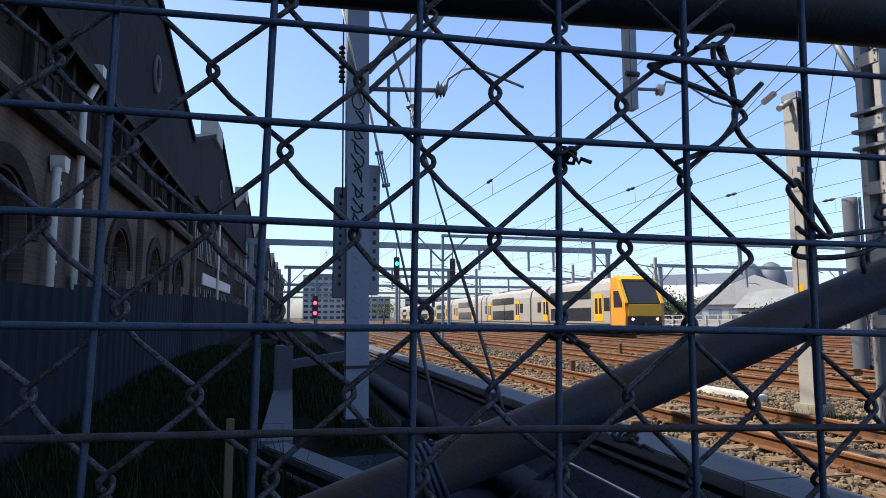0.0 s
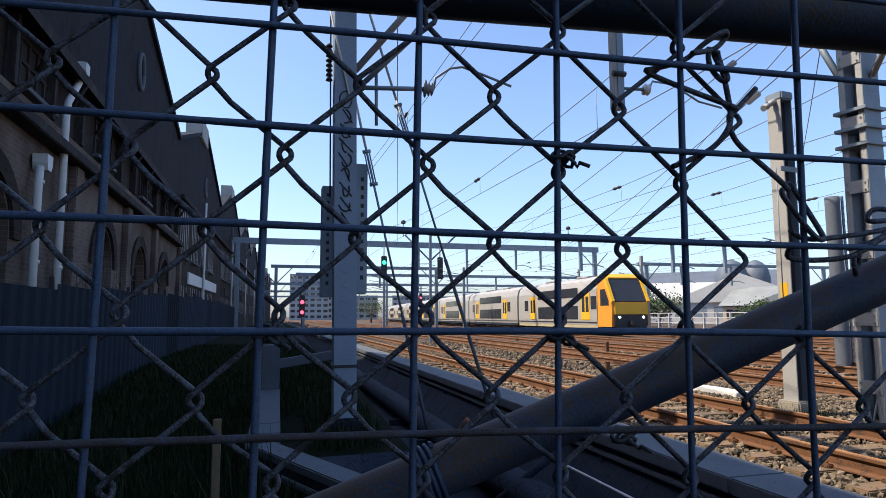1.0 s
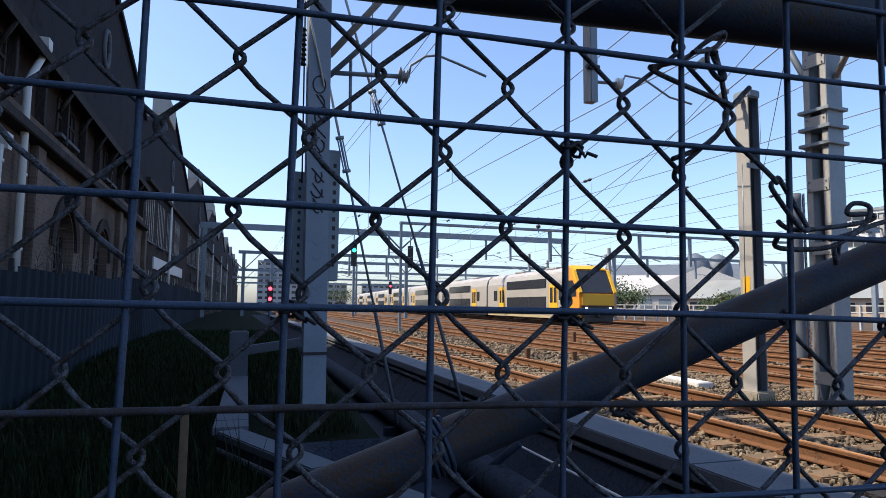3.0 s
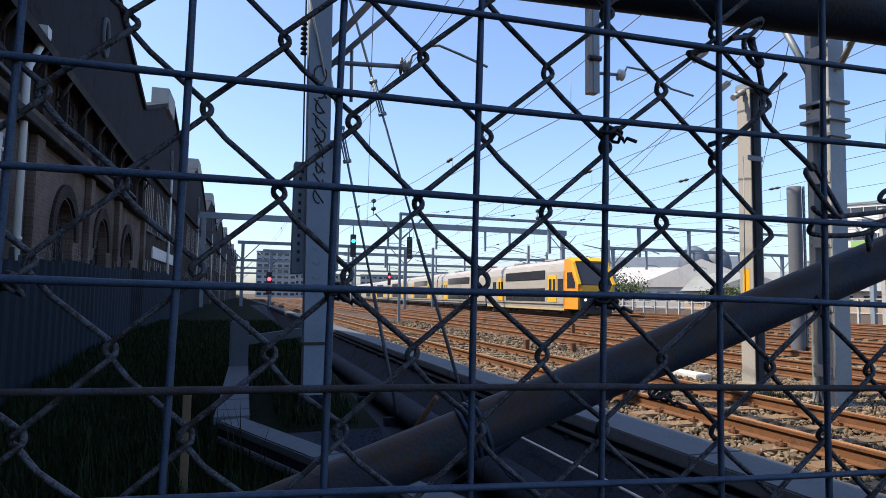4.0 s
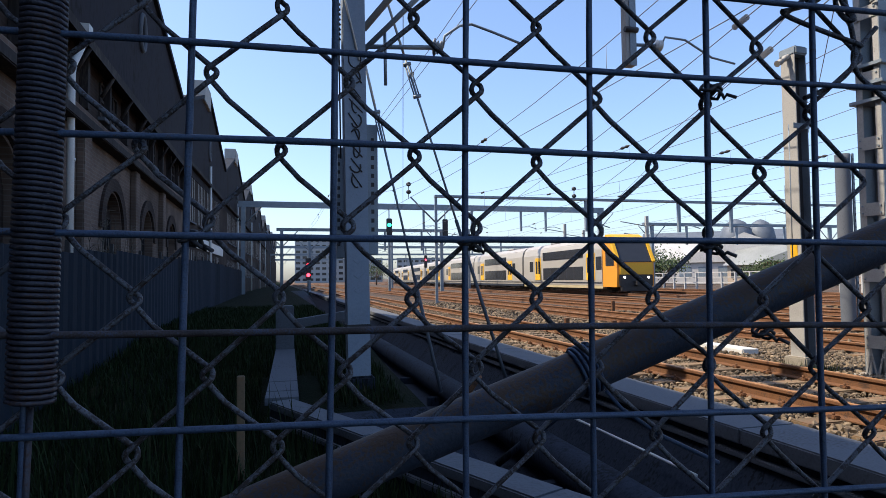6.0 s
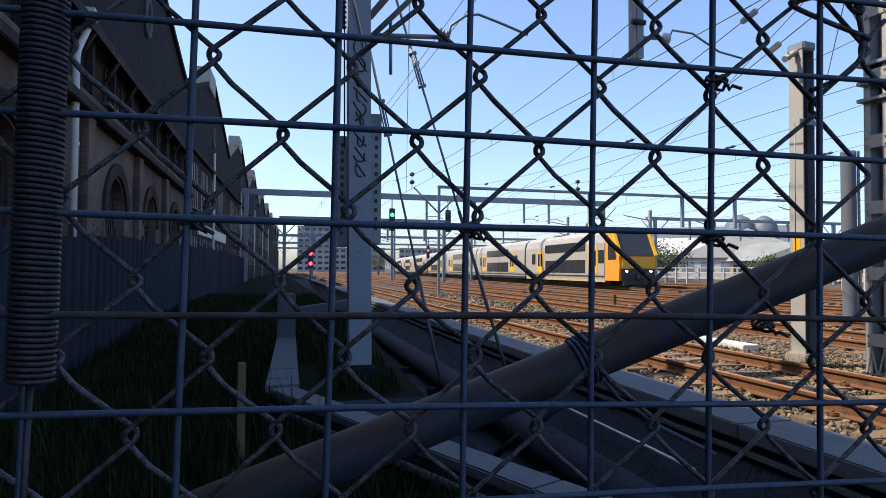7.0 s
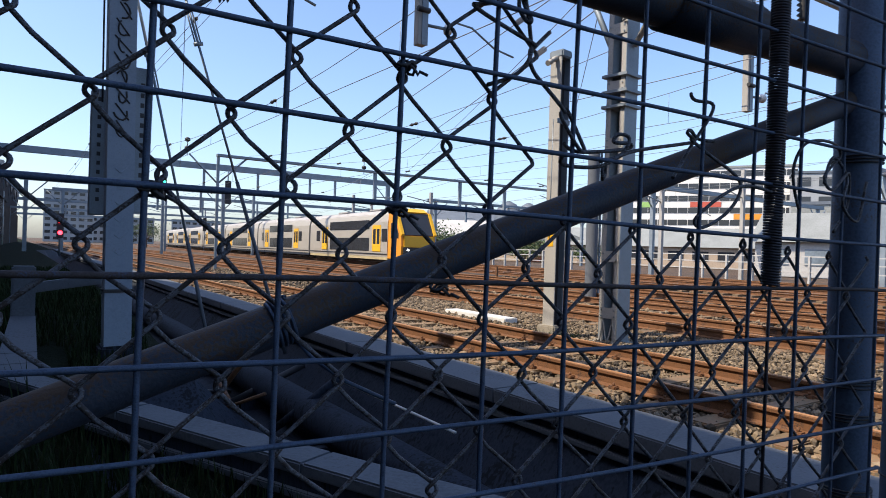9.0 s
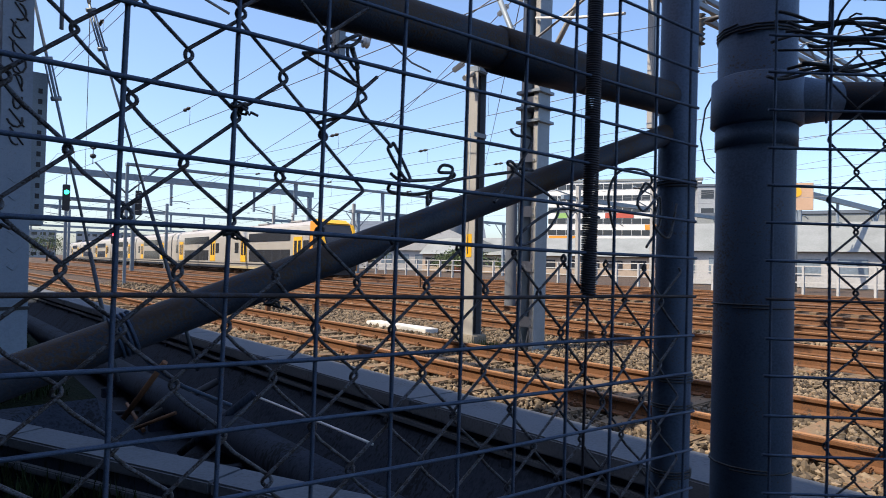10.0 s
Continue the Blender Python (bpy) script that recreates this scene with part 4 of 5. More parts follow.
portal.matrix_world = pose(1.0, 8.25, 7.1, 0, 0, -14.3)
# added out of view: a slab that throws the dark band across the near rails
walkway = tagged(empty("access_walkway", pose(0, 0, 7.1)), "unseen slab and arm added to cast a shadow band on the near track", "walkway")
part("arm", sweep([(0.79, 8.25, 0), (0.62, 3.9, 0)], 0.09, 8), STEELBLUE, walkway)
deck = box(-1.4, 1.8, -0.5, 0.5, -0.05, 0.05, 0.01)
bmesh.ops.transform(deck, matrix=pose(0.6, 4.3, 0, 0, 0, -8), verts=deck.verts)
part("deck", deck, STEELBLUE, walkway)


def drop(x, y, z0, z1, arm_to):
    d = tagged(empty("drop_post", pose(x, y, 0)), "hanging drop post with an insulated registration arm", "drop post", "drop posts")
    part("shaft", box(-0.075, 0.075, -0.06, 0.06, z0, z1, 0.005), POSTC, d)
    # darker strip on the right gives the shaft its shaded side
    part("flange", box(-0.02, 0.085, -0.075, -0.06, z0, z1, 0.003), STEELBLUE, d)
    part("arm", sweep([(0.07, 0, z0 + 0.32), (0.42, -0.05, z0 + 0.32)], 0.025, 8), STEELBLUE, d)
    part("insulator", sweep([(0.40, -0.05, z0 + 0.32), (0.42, -0.05, z0 + 0.32), (0.44, -0.05, z0 + 0.32), (0.48, -0.05, z0 + 0.32), (0.50, -0.05, z0 + 0.32)], [0.03, 0.085, 0.04, 0.085, 0.03], 12), WHITEW, d)
    part("steady_arm", sweep([(0.5, -0.05, z0 + 0.32), (0.55, -0.06, z0 + 0.45), (0.85, -0.1, z0 + 0.42), (1.25, -0.15, z0 + 0.18), (arm_to, -0.2, z0 + 0.1)], 0.016, 8), STEELBLUE, d)
    part("clamp", sweep([(-0.1, -0.08, z0 + 0.5), (0.1, -0.08, z0 + 0.5)], 0.04, 6), BLACK, d)


drop(4.56, 7.33, 4.18, 7.0, 1.6)
drop(11.4, 6.32, 4.08, 7.0, 1.4)
drop(16.7, 6.07, 4.45, 7.0, 1.4)
portal2 = tagged(empty("overhead_portal", pose(7.95, 6.5, 7.25, 0, 0, -3)), "steel lattice portal girder above the middle tracks", "portal")
for z in (-0.25, 0.25):
    for y in (-0.18, 0.18):
        part("chord", box(-0.1, 19.6, y - 0.05, y + 0.05, z - 0.06, z + 0.06, 0.008), STEELBLUE, portal2)
for k in range(24):
    for y in (-0.18, 0.18):
        z = 0.25 if k % 2 else -0.25
        part("lattice", sweep([(k * 0.81, y, z), ((k + 1) * 0.81, y, -z)], 0.035, 5), STEELBLUE, portal2)
part("leg", box(19.2, 19.5, -0.15, 0.15, -7.5, -0.31, 0.01), POSTC, portal2)
for k in (4.6, 5.3):
    part("insulator", sweep([(k, 0, -0.33 - 0.055 * i) for i in range(13)], [0.05 if i % 2 else 0.12 for i in range(13)], 12), BLACK, portal2)
    part("hanger", sweep([(k, 0, -0.98), (k, 0, -1.5)], 0.03, 6), POSTC, portal2)

for x, y, h, w in ((15.0, 13.4, 4.55, 0.19), (12.4, 12.6, 3.5, 0.12)):
    t = tagged(empty("round_post", pose(x, y, 0)), "round concrete post with a perforated steel strip", "post", "round posts")
    rings = [(0, 0, -0.3 + k * (h + 0.3) / 24) for k in range(25)]
    part("shaft", sweep(rings, [w * (1.0 if k % 2 else 0.985) for k in range(25)], 16), CONC, t)
    st = part("strip", box(w * 0.75, w * 1.08, -w * 0.95, -w * 0.7, 0, h, 0.003), STEELBLUE, t)
    for k in range(int(h / 0.17)):
        part("hole", box(w * 0.84, w * 0.98, -w * 0.965, -w * 0.95, 0.1 + k * 0.17, 0.17 + k * 0.17), BLACK, st)

tuft = tufts(420, 9, 0, 0.9, 1.2, 1.9, 0.10, 0.26)
for v in tuft.data.vertices:
    v.co += Vector((6.75, 5.75, 0.12))
tagged(tuft, "small green tuft of grass by the post foot", "grass", kind="stuff")

# ---- gantries and signals ----
def gantry(y, legs, x0, x1, z, h=0.42, w=0.15, drops=()):
    g = tagged(empty("overhead_gantry", pose(0, y, 0)), "steel portal gantry across the tracks", "gantry", "gantries")
    for x in legs:
        part("leg", box(x - w, x + w, -w, w, -0.25, z + h, 0.01), STEELBLUE, g)
        for s in (-1, 1):
            part("knee_brace", sweep([(x + s * w, 0, z - 1.4), (x + s * 1.5, 0, z)], 0.05, 5), STEELBLUE, g)
    b = part("beam", box(x0, x1, -0.16, 0.16, z, z + h, 0.01), STEELBLUE, g)
    for x in drops:
        part("drop", box(x - 0.09, x + 0.09, -0.09, 0.09, z - 1.9, z), STEELBLUE, g)
        part("arm", sweep([(x, 0, z - 1.5), (x + 0.9, 0, z - 1.45), (x + 1.6, 0, z - 1.65)], 0.035, 5), STEELBLUE, g)


gantry(56, (-2.8, 31.4), -3.2, 31.8, 7.6, 0.52, 0.18, drops=(5.2, 13.2, 17.9, 22.9, 25.5))
gantry(34.5, (8.8,), 8.72, 38, 5.92, 0.14, 0.07, drops=(18.4, 25, 29, 34))
gantry(62, (0.5, 16.5), 0, 17, 6.0, 0.3, drops=(6, 10.6, 14.4))
gantry(78, (4.0, 41.0), 3, 42, 6.3, 0.35, drops=(10.6, 18.4, 25, 29))
gantry(104, (1.0, 44.0), 0, 45, 6.4, 0.4, drops=(5.8, 14.4, 25))
gantry(140, (-1.0, 47.0), -2, 48, 6.6, 0.4, drops=(10, 18, 29))
gantry(190, (2.0, 54.0), 0, 56, 7.0, 0.5, drops=(10, 18, 29))
gantry(54, (36.0, 58.0), 35, 59, 6.2, 0.3, drops=(40, 46, 52))
gantry(30, (40.0, 66.0), 39, 67, 6.4, 0.35, drops=(46, 56))
gantry(16, (44.0, 66.0), 42, 67, 6.6, 0.4, drops=(48, 56))

RED = glow("red_lamp", (1.0, 0.02, 0.03), 9)
GREEN = glow("green_lamp", (0.05, 1.0, 0.45), 4)


def signal(x, y, z, lamps, stand):
    s = tagged(empty("railway_signal", pose(x, y, z)), "dark colour-light railway signal with hooded lamps", "signal", "signals")
    part("backboard", box(-0.26, 0.26, -0.05, 0.12, -1.0, 1.05, 0.05), BLACK, s)
    for zz, mt in lamps:
        l = part("lamp", sweep([(0, -0.06, zz), (0, -0.10, zz)], 0.17, 14), mt, s)
        part("hood", sweep([(0.2 * math.cos(a), -0.2, zz + 0.2 * math.sin(a)) for a in [math.pi * k / 8 for k in range(9)]], 0.02, 5), BLACK, l)
    if stand:
        part("mast", sweep([(0, 0.15, -z - 0.2), (0, 0.15, 1.0)], 0.08, 8), STEELBLUE, s)
    else:
        part("hanger", sweep([(0, 0.1, 0.9), (0, 0.1, 2.0)], 0.05, 6), STEELBLUE, s)


signal(2.91, 60.0, 2.25, ((0.4, RED), (-0.55, RED)), True)
signal(9.91, 55.7, 5.7, ((0.45, GREEN), (-0.3, BLACK)), False)
signal(15.2, 55.7, 5.7, ((0.45, BLACK), (-0.3, BLACK)), False)
signal(24.0, 100, 4.0, ((0.3, RED),), True)
for x in (7.2, 17.6):
    ib = tagged(empty("line_insulator", pose(x, 34.5, 5.8)), "two dark round insulators standing on the gantry", "insulator", "line insulators")
    part("stem", sweep([(0, 0, 0), (0, 0, 0.9)], 0.02, 6), BLACK, ib)
    for k in (0.4, 0.85):
        part("ball", sweep([(0, 0, k - 0.12), (0, 0, k - 0.06), (0, 0, k + 0.06), (0, 0, k + 0.12)], [0.05, 0.14, 0.14, 0.05], 10), BLACK, ib)

# ---- overhead wires ----
WIRE = mat("overhead_wire", (0.16, 0.17, 0.19), 0.5, 0.4, 0.15, 3, 20, bump=0)
for n, x in enumerate((5.82, 10.6, 14.4, 18.4, 24.25, 29.0, 34.0, 3.6)):
    w = tagged(empty("overhead_line"), "pair of overhead wires with droppers along a track", "overhead line", "overhead lines")
    zc, top = (4.9, 1.15) if n != 7 else (6.9, 0.5)
    sup = [-14, 7, 34, 62, 104, 190, 380]
    a, b = [], []
    for y0, y1 in zip(sup, sup[1:]):
        for k in range(8):
            u = k / 8
            y = y0 + (y1 - y0) * u
            st = 0.22 * (1 if sup.index(y0) % 2 else -1) * (1 - 2 * u)
            zb = zc + 0.0005 * abs(y)
            a.append((x + st + swing(y, x), y, zb))
            b.append((x + st + swing(y, x), y, zb + top - 3.2 * (top - 0.25) * u * (1 - u)))
    part("contact_wire", sweep(a, 0.009, 5), WIRE, w)
    part("messenger_wire", sweep(b, 0.009, 5), WIRE, w)
    for q, r in list(zip(a, b))[3:24:4]:
        c = Vector(r)
        part("insulator", sweep([c + Vector((0, 0.13 * i, 0)) for i in range(5)], [0.02, 0.055, 0.03, 0.055, 0.02], 8), BLACK, w)
    for q, r in list(zip(a, b))[1:26:2]:
        part("dropper", sweep([q, r], 0.006, 4), WIRE, w)
for k, (x0, z0, x1, z1) in enumerate(((8.3, 6.6, 16, 6.2), (8.3, 5.9, 22, 6.4), (8.0, 7.4, 30, 7.0), (1.2, 8.2, 9.0, 6.4), (9.5, 7.8, 26, 6.9))):
    y0, y1 = (6.5, 45) if k != 2 else (6.5, 30)
    pts = [(x0 + (x1 - x0) * u, y0 + (y1 - y0) * u, z0 + (z1 - z0) * u - 1.2 * u * (1 - u)) for u in [j / 14 for j in range(15)]]
    fw = tagged(empty("feeder_wire"), "slack feeder wire with white insulators", "feeder wire", "feeder wires")
    part("wire", sweep(pts, 0.012, 5), WIRE, fw)
    p0, p1 = Vector(pts[1]), Vector(pts[2])
    d = (p1 - p0).normalized()
    for j in range(6):
        c = p0.lerp(p1, 0.3) + d * 0.09 * j
        part("disc", sweep([c, c + d * 0.05], [0.07, 0.03], 10), POSTC, fw)

# ---- the train ----
def car_profile(z0=0.55):
    return [(-1.48, z0), (-1.52, 1.0), (-1.52, 2.6), (-1.50, 3.3), (-1.36, 3.85), (-1.0, 4.18), (-0.4, 4.32), (0.4, 4.32), (1.0, 4.18), (1.36, 3.85), (1.50, 3.3), (1.52, 2.6), (1.52, 1.0), (1.48, z0)]


SKIRT = mat("train_skirt", (0.36, 0.30, 0.17), 0.6, 0, 0.15, 1, 15)
LIVERY_ROOF = mat("train_roof", (0.33, 0.32, 0.31), 0.6, 0.1, 0.15, 1, 15)
HEADLAMP = glow("head_lamp", (1.0, 0.95, 0.8), 6)


def train_car(name, lead):
    c = tagged(empty(name), "silver double-deck train car with yellow doors" if not lead else "leading train car with an orange cab and yellow doors", "train car", "train cars")
    L0 = 2.4 if lead else 0.15
    body = part("body", prism(car_profile(), "y", L0, 20.0), SILVER, c)
    part("roof_panel", prism([(-1.30, 3.93), (-0.98, 4.20), (-0.4, 4.345), (0.4, 4.345), (0.98, 4.20), (1.30, 3.93)], "y", L0 + 0.05, 19.95), LIVERY_ROOF, c)
    part("skirt", box(-1.47, 1.47, L0, 20.0, 0.32, 0.56), SKIRT if lead else CONCDARK, c)
    for s in (-1, 1):
        sx = s * 1.53
        for y in (3.6, 15.1):
            d = part("door", box(sx - 0.02, sx + 0.02, y - 0.02, y + 1.52, 0.95, 3.05, 0.01), YELLOW, c)
            for k in (0.15, 0.85):
                part("door_window", box(sx + s * 0.021 - 0.004, sx + s * 0.021 + 0.004, y + k, y + k + 0.5, 1.55, 2.75), DARKGLASS, d)
        for y in (2.45, 17.2):
            part("window", box(sx - 0.02, sx + 0.02, y, y + 0.95, 1.75, 2.75, 0.02), DARKGLASS, c)
        for z0, z1 in ((0.98, 2.05), (2.78, 3.5)):
            w = part("window", box(sx - 0.045 if z0 > 2 else sx - 0.015, sx + 0.015, 5.75, 14.5, z0, z1, 0.015), DARKGLASS, c)
            for k in range(1, 5):
                part("mullion", box(sx + s * 0.016 - 0.004, sx + s * 0.016 + 0.004, 5.75 + k * 1.75 - 0.03, 5.75 + k * 1.75 + 0.03, z0, z1), BLACK, w)
        part("waist_line", box(sx - 0.012, sx + 0.012, L0 + 0.05, 19.95, 0.74, 0.80), CONCDARK, c)
    for y in (3.6, 16.4):
        bg = part("bogie", box(-1.15, 1.15, y - 1.5, y + 1.5, 0.18, 0.62, 0.05), BLACK, c)
        for yy in (y - 1.05, y + 1.05):
            for s in (-0.75, 0.75):
                part("wheel", sweep([(s - 0.07, yy, 0.43), (s + 0.07, yy, 0.43)], 0.43, 18), BLACK, bg)
    part("underframe_box", box(-1.25, 1.25, 7.0, 13.5, 0.2, 0.6, 0.04), BLACK, c)
    part("gangway", box(-0.8, 0.8, 19.9, 20.35, 0.7, 3.6, 0.05), BLACK, c)
    for y in (5.5, 12.5):
        part("roof_unit", box(-0.7, 0.7, y, y + 2.2, 4.3, 4.46, 0.05), LIVERY_ROOF, c)
    if lead:
        part("cab_side", prism([(2.4, 0.45), (2.4, 4.2), (1.75, 4.22), (1.2, 3.98), (0.22, 2.3), (0.14, 1.5), (0.25, 0.45)], "x", -1.46, 1.46), ORANGE, c)
        part("window_surround", prism([(1.3, 4.05), (1.0, 3.98), (0.02, 2.32), (0.12, 2.2), (0.25, 2.32), (1.25, 3.9)], "x", -1.50, -1.28), YELLOW, c)
        part("window_surround", prism([(1.3, 4.05), (1.0, 3.98), (0.02, 2.32), (0.12, 2.2), (0.25, 2.32), (1.25, 3.9)], "x", 1.28, 1.50), YELLOW, c)
        part("windscreen", prism([(1.12, 3.95), (0.12, 2.28), (0.16, 2.24), (1.2, 3.95)], "x", -1.28, 1.28), DARKGLASS, c)
        part("front_panel", box(-1.3, 1.3, 0.02, 0.14, 1.35, 2.2, 0.04), YELLOW, c)
        part("front_panel", box(-1.3, 1.3, 0.04, 0.24, 0.5, 1.34, 0.04), BLACK, c)
        part("destination_sign", box(-0.55, 0.55, 0.93, 1.0, 3.52, 3.72, 0.02, rot=Euler((radians(-30), 0, 0)).to_matrix().to_4x4()), ORANGE, c)
        part("cab_roof", prism([(2.45, 4.05), (2.45, 4.36), (1.7, 4.36), (1.1, 4.06), (1.2, 3.96)], "x", -1.2, 1.2), YELLOW, c)
        for s in (-1, 1):
            part("cab_window", prism([(1.9, 2.0), (1.9, 3.2), (1.15, 3.2), (0.62, 2.35), (0.62, 2.0)], "x", s * 1.465 - 0.012, s * 1.465 + 0.012), DARKGLASS, c)
            part("cab_door", box(s * 1.47 - 0.02, s * 1.47 + 0.02, 2.5, 3.5, 0.7, 3.3, 0.01), ORANGE, c)
            part("head_lamp", sweep([(s * 0.95, 0.04, 1.15), (s * 0.95, 0.0, 1.15)], 0.08, 12), HEADLAMP, c)
        part("coupler", box(-0.2, 0.2, -0.4, 0.2, 0.55, 0.9, 0.04), BLACK, c)
        part("cow_catcher", box(-1.2, 1.2, 0.0, 0.3, 0.15, 0.5, 0.04), BLACK, c)
    return c


TRAIN_X, TRAIN_Y = 24.25, 39.5


def on_track(k):
    """Where the k-th car stands on its swinging track."""
    y = TRAIN_Y + 20.25 * k
    turn = math.degrees(math.atan2(swing(y + 20, TRAIN_X) - swing(y, TRAIN_X), 20))
    return pose(TRAIN_X + swing(y, TRAIN_X), y, 0, 0, 0, -turn)


first = train_car("train_car", True)
first.matrix_world = on_track(0)
second = train_car("train_car", False)
second.matrix_world = on_track(1)
for k in range(2, 8):
    copy_thing(second, on_track(k))

# ---- the far side of the railway ----
WHITEWALL = mat("white_wall", (0.38, 0.38, 0.37), 0.8, 0, 0.2, 0.4, 6, second=(0.26, 0.25, 0.24), mask=(0.55, 0.7))
BRIGHTWALL = mat("bright_wall", (0.66, 0.65, 0.62), 0.8, 0, 0.12, 0.3, 6, second=(0.5, 0.5, 0.5), mask=(0.58, 0.72))
REDPANEL = mat("red_panel", (0.42, 0.08, 0.05), 0.6, 0, 0.1, 0.5, 6)
GREENPANEL = mat("green_panel", (0.25, 0.42, 0.12), 0.6, 0, 0.1, 0.5, 6)
GREYROOF = mat("grey_roof", (0.21, 0.225, 0.22), 0.6, 0.1, 0.2, 0.5, 8, second=(0.24, 0.25, 0.26), mask=(0.55, 0.68))
DARKROOF = mat("dark_roof", (0.10, 0.12, 0.15), 0.6, 0.1, 0.2, 0.4, 8)
REDBRICK = mat("red_brick", (0.30, 0.12, 0.08), 0.9, 0, 0.25, 0.6, 9)
TAN = mat("tan_wall", (0.36, 0.29, 0.22), 0.9, 0, 0.25, 0.5, 6, second=(0.25, 0.19, 0.15), mask=(0.52, 0.66))
TOWER = mat("apartment_wall", (0.29, 0.31, 0.33), 0.8, 0, 0.12, 0.2, 4)


def polar(az, r):
    return r * math.sin(radians(az)), r * math.cos(radians(az))


def block(name, az, r, w, d, h, wall_mat, floors, cols, label, roof=None, roof_mat=None, face=None, cat="building", glass=DARKGLASS, wide=0.64):
    """A building with its storeys and windows; its front faces the railway."""
    x, y = polar(az, r)
    b = tagged(empty(name, pose(x, y, -0.2, 0, 0, -(az if face is None else face))), label, cat)
    part("wall", box(-w / 2, w / 2, 0, d, 0, h, 0.05), wall_mat, b)
    if roof == "pitched":
        part("roof", prism([(-0.5, h), (d / 2, h + d * 0.28), (d + 0.5, h), (d / 2, h + d * 0.28 - 0.25)][:4], "x", -w / 2 - 0.4, w / 2 + 0.4), roof_mat, b)
    elif roof == "gable":
        part("roof", prism([(-w / 2 - 0.5, h), (0, h + w * 0.22), (w / 2 + 0.5, h)], "y", -0.4, d + 0.4), roof_mat, b)
    else:
        part("roof", box(-w / 2 - 0.15, w / 2 + 0.15, -0.15, d + 0.15, h, h + 0.4, 0.03), roof_mat or GREYROOF, b)
    fh = h / max(floors, 1)
    for f in range(floors):
        for k in range(cols):
            cw = w / cols
            x0 = -w / 2 + cw * (k + 0.5 - wide / 2)
            part("window", box(x0, x0 + cw * wide, -0.06, 0.02, f * fh + fh * 0.35, f * fh + fh * 0.8), glass, b)
    return b


block("office_building", 57.5, 118, 27, 14, 17.0, BRIGHTWALL, 8, 16, "white office block with long rows of windows", face=60, wide=0.93)
office = bpy.data.objects["office_building"]
for k, (x0, x1, f, c) in enumerate(((-13.3, -7.5, 3, ORANGE), (-3.0, 2.0, 5, REDPANEL), (4.0, 8.5, 4, ORANGE), (-12.0, -9.5, 5, GREENPANEL))):
    part("panel", box(x0, x1, -0.09, -0.02, f * 2.125 - 0.35, f * 2.125 + 0.6), c, office, "coloured spandrel panel")
block("office_building", 66.0, 112, 9, 12, 15.0, TOWER, 5, 3, "grey ribbed office tower with a dark top floor", roof_mat=DARKROOF, face=60)
block("depot_building", 60, 90, 70, 10, 2.8, TAN, 1, 22, "long low brown depot with a grey sloping roof", "pitched", GREYROOF, face=66)
block("white_shed", 73.5, 60, 26, 10, 3.0, WHITEWALL, 1, 8, "white rail shed with a grey pitched roof", "pitched", GREYROOF, face=72, glass=PALEGLASS)
block("rail_store", 72.5, 84, 26, 10, 8.0, GREYROOF, 1, 6, "grey rail store with a dark blue roof edge", roof_mat=DARKROOF, face=72)
block("white_shed", 41.0, 104, 20, 16, 3.4, WHITEWALL, 1, 7, "low white shed with a pale gabled roof", "gable", WHITEWALL, face=46, glass=PALEGLASS)
block("white_shed", 34.0, 120, 24, 12, 4.2, WHITEWALL, 1, 9, "low white workshop with a pale roof", "pitched", WHITEWALL, face=36)
block("brick_shed", 45.0, 96, 9, 8, 3.2, REDBRICK, 1, 3, "small red brick shed with a grey roof", "gable", GREYROOF, face=45)
block("station_building", 39.0, 210, 46, 20, 10, GREYROOF, 2, 14, "long grey station building with a dark roof", "pitched", DARKROOF, face=40)
block("station_building", 31.5, 240, 40, 20, 8, WHITEWALL, 2, 12, "pale building with a dark sloping roof", "pitched", DARKROOF, face=30)
for az, r, w in ((40.4, 200, 9), (42.2, 205, 8)):
    x, y = polar(az, r)
    dm = tagged(empty("dome_roof", pose(x, y, 0)), "dark rounded roof lantern above far roofs", "roof lantern", "roof lanterns")
    part("shell", sweep([(0, 0, 0), (0, 0, 12), (0, 0, 14.5), (0, 0, 16.4), (0, 0, 17.2), (0, 0, 17.4)], [w / 2, w / 2, w * 0.44, w * 0.27, w * 0.1, 0.05], 14), DARKROOF, dm)
for az, r, w, h, fl, cl in ((3.5, 300, 18, 21, 8, 6), (7.0, 330, 30, 12, 4, 9), (13.0, 360, 26, 13, 4, 8), (19.0, 380, 30, 11, 4, 9), (25.5, 330, 24, 13, 4, 7), (52.0, 230, 26, 14, 5, 9)):
    block("apartment_block", az, r, w, 12, h, TOWER, fl, cl, "grey apartment block far beyond the railway")
sx, sy = polar(71.3, 47)
sgn = tagged(empty("notice_board", pose(sx, sy, 0, 0, 0, -70)), "pale orange notice board with a yellow mark", "notice board")
part("board", box(-1.0, 1.0, 0, 0.1, 5.2, 7.0, 0.02), mat("pale_orange", (0.45, 0.30, 0.2), 0.7, 0, 0.1, 1, 10), sgn)
part("mark", sweep([(0, -0.005, 6.4), (0, -0.03, 6.4)], 0.33, 12), YELLOW, sgn)
part("mast", sweep([(0, 0.15, -0.2), (0, 0.15, 6.8)], 0.1, 8), STEELBLUE, sgn)

# fences and small posts on the far side
lf = tagged(empty("lineside_fence"), "pale post and rail fence beyond the tracks", "fence")
for k in range(60):
    part("post", box(39.9, 40.1, 4 + k * 1.8, 4.12 + k * 1.8, -0.25, 1.5), WHITEWALL, lf)
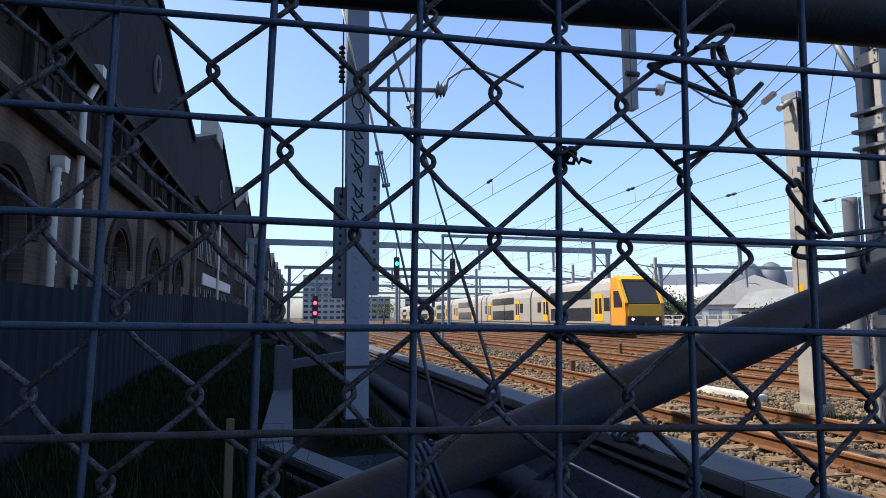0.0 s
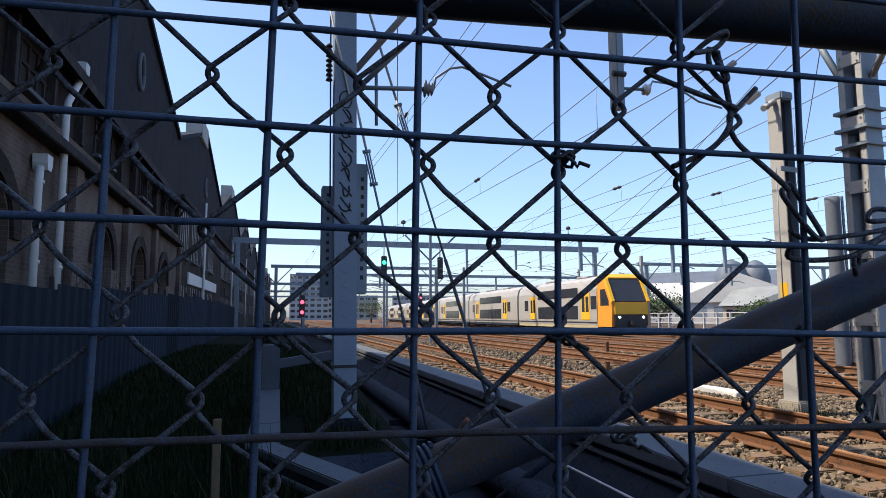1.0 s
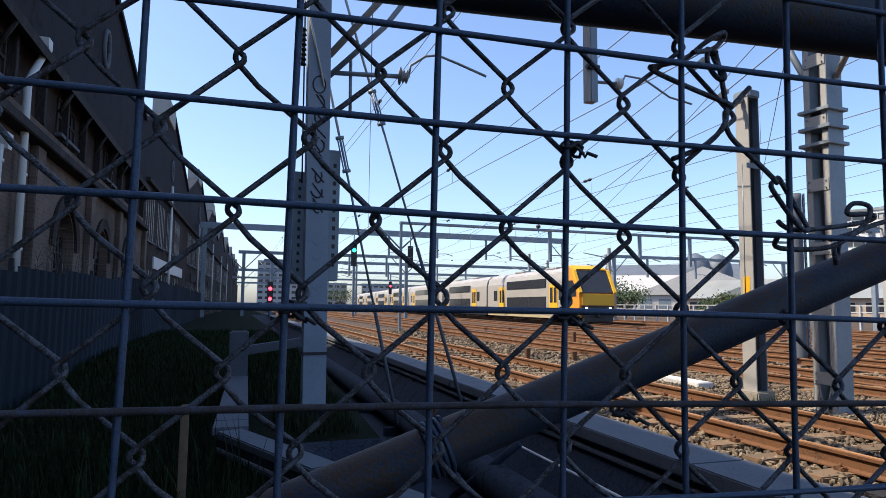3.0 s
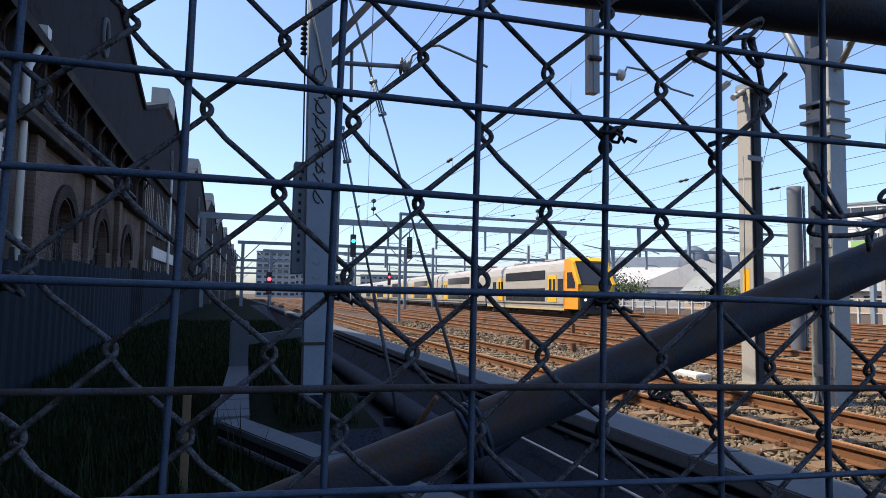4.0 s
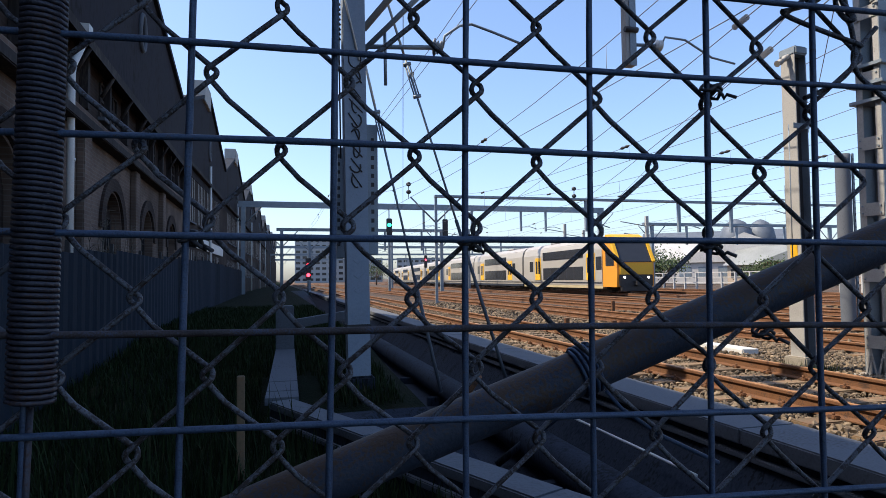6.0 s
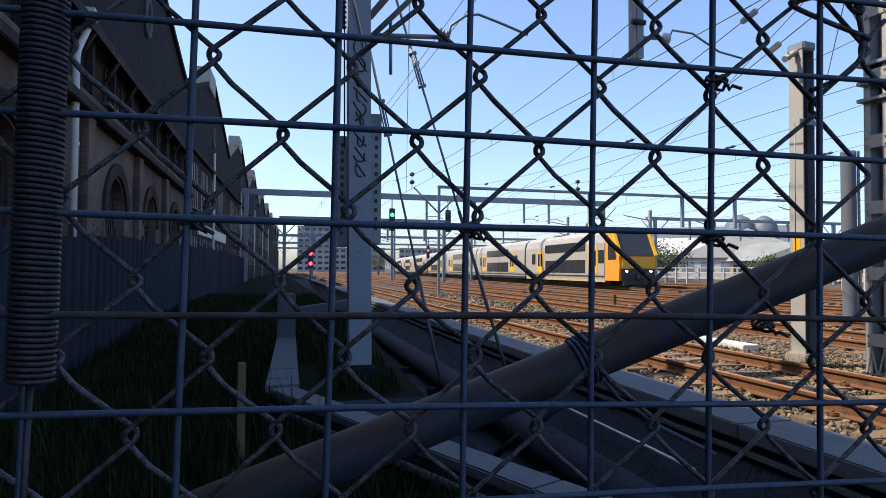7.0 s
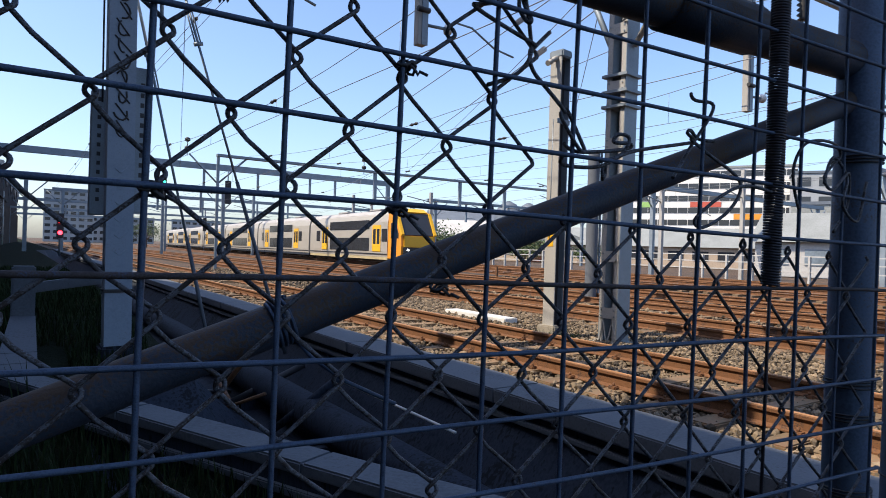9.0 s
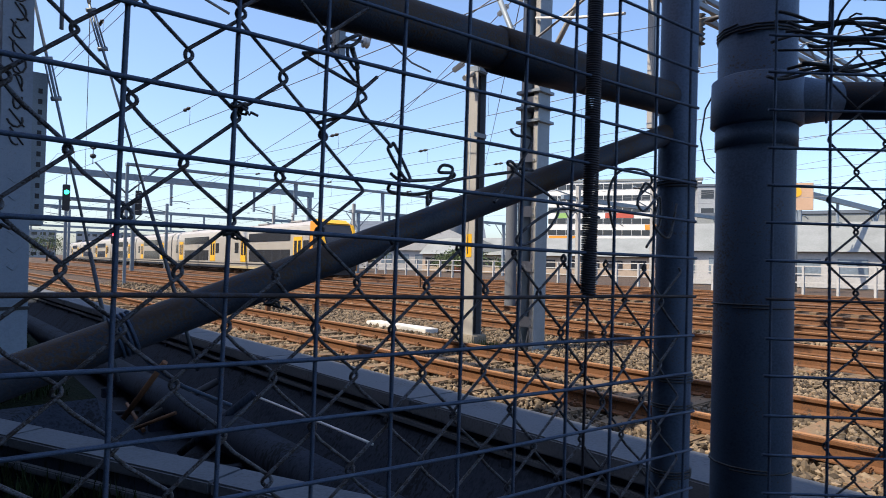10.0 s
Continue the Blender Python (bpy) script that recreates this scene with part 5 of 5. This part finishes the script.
for z in (0.5, 1.0, 1.45):
    part("rail", box(39.97, 40.03, 4, 111, z, z + 0.07), WHITEWALL, lf)
for x, y, h in ((11.9, 9.9, 0.5), (8.6, 14.8, 0.35), (7.6, 15.6, 0.4), (12.2, 21, 0.6), (21.5, 26, 0.7), (22.3, 19, 0.6)):
    mk = tagged(obj("marker_post", box(x - 0.06, x + 0.06, y - 0.06, y + 0.06, -0.3, h - 0.3, 0.01), RAIL), "short rusty marker post in the ballast", "marker post", "marker posts")
for x, y, h in ((30.5, 62, 7), (31.5, 48, 6.5), (37, 70, 7), (38, 38, 7.5), (37, 27, 7), (42, 24, 7.5), (16.5, 90, 7), (22, 70, 7), (12.5, 70, 6.5)):
    pm = tagged(empty("line_mast", pose(x, y, 0)), "slim steel overhead line mast", "mast", "line masts")
    part("shaft", box(-0.13, 0.13, -0.13, 0.13, -0.3, h, 0.01), POSTC if x > 29 else STEELBLUE, pm)
    part("arm", sweep([(0, 0, h - 0.9), (-2.6, 0, h - 0.5)], 0.05, 6), STEELBLUE, pm)
    part("arm", sweep([(0, 0, h - 2.0), (-2.2, 0, h - 1.5)], 0.04, 6), STEELBLUE, pm)

# ---- trees ----
LEAF = mat("leaf", (0.055, 0.085, 0.03), 0.7, 0, 0.35, 0.6, 8, bump=0, by_piece=0.4)
BARK = mat("bark", (0.12, 0.09, 0.07), 0.9, 0, 0.3, 3, 30)


def tree(x, y, h, r, seed):
    q = random.Random(seed)
    t = tagged(empty("tree", pose(x, y, -0.2)), "dark green bushy tree beside the railway", "tree", "trees")
    bm = sweep([(0, 0, 0), (0.05, 0, h * 0.3), (0.1, 0.1, h * 0.6)], [0.2, 0.15, 0.07], 7)
    cl = []
    for k in range(7):
        a = k * 2.4
        e = Vector((r * 0.6 * math.cos(a), r * 0.6 * math.sin(a), h * q.uniform(0.45, 0.8)))
        sweep([(0.03, 0, h * 0.25), e * 0.6 + Vector((0, 0, h * 0.08)), e], [0.09, 0.06, 0.02], 5, bm)
        cl.append(e)
    part("trunk", bm, BARK, t)
    vs, fs = [], []
    for _ in range(1500):
        c = cl[q.randrange(len(cl))]
        p = c + Vector((q.gauss(0, r * 0.33), q.gauss(0, r * 0.33), q.gauss(0, h * 0.13)))
        p.z = max(0.3, p.z)
        n = Vector((q.gauss(0, 1), q.gauss(0, 1), q.gauss(0, 1))).normalized()
        u = n.orthogonal().normalized() * q.uniform(0.09, 0.2)
        v = n.cross(u)
        k = len(vs)
        vs += [p - u, p + v * 0.6, p + u, p - v * 0.6]
        fs.append((k, k + 1, k + 2, k + 3))
    me = bpy.data.meshes.new("crown")
    me.from_pydata([tuple(w) for w in vs], [], fs)
    me.materials.append(LEAF)
    cr = new("crown", me)
    cr.parent = t


for k, (az, r, h, w) in enumerate(((29.5, 84, 5.0, 2.6), (31.3, 80, 4.6, 2.6), (33.0, 88, 5.4, 3.0), (34.6, 86, 4.2, 2.6), (27.5, 95, 4.6, 2.6), (43.6, 90, 3.4, 2.6), (42.0, 96, 3.0, 2.2), (23.5, 130, 5.5, 3.4), (9.0, 150, 6.5, 3.4), (47.5, 88, 2.6, 2.0))):
    x, y = polar(az, r)
    tree(x, y, h, w, 20 + k)
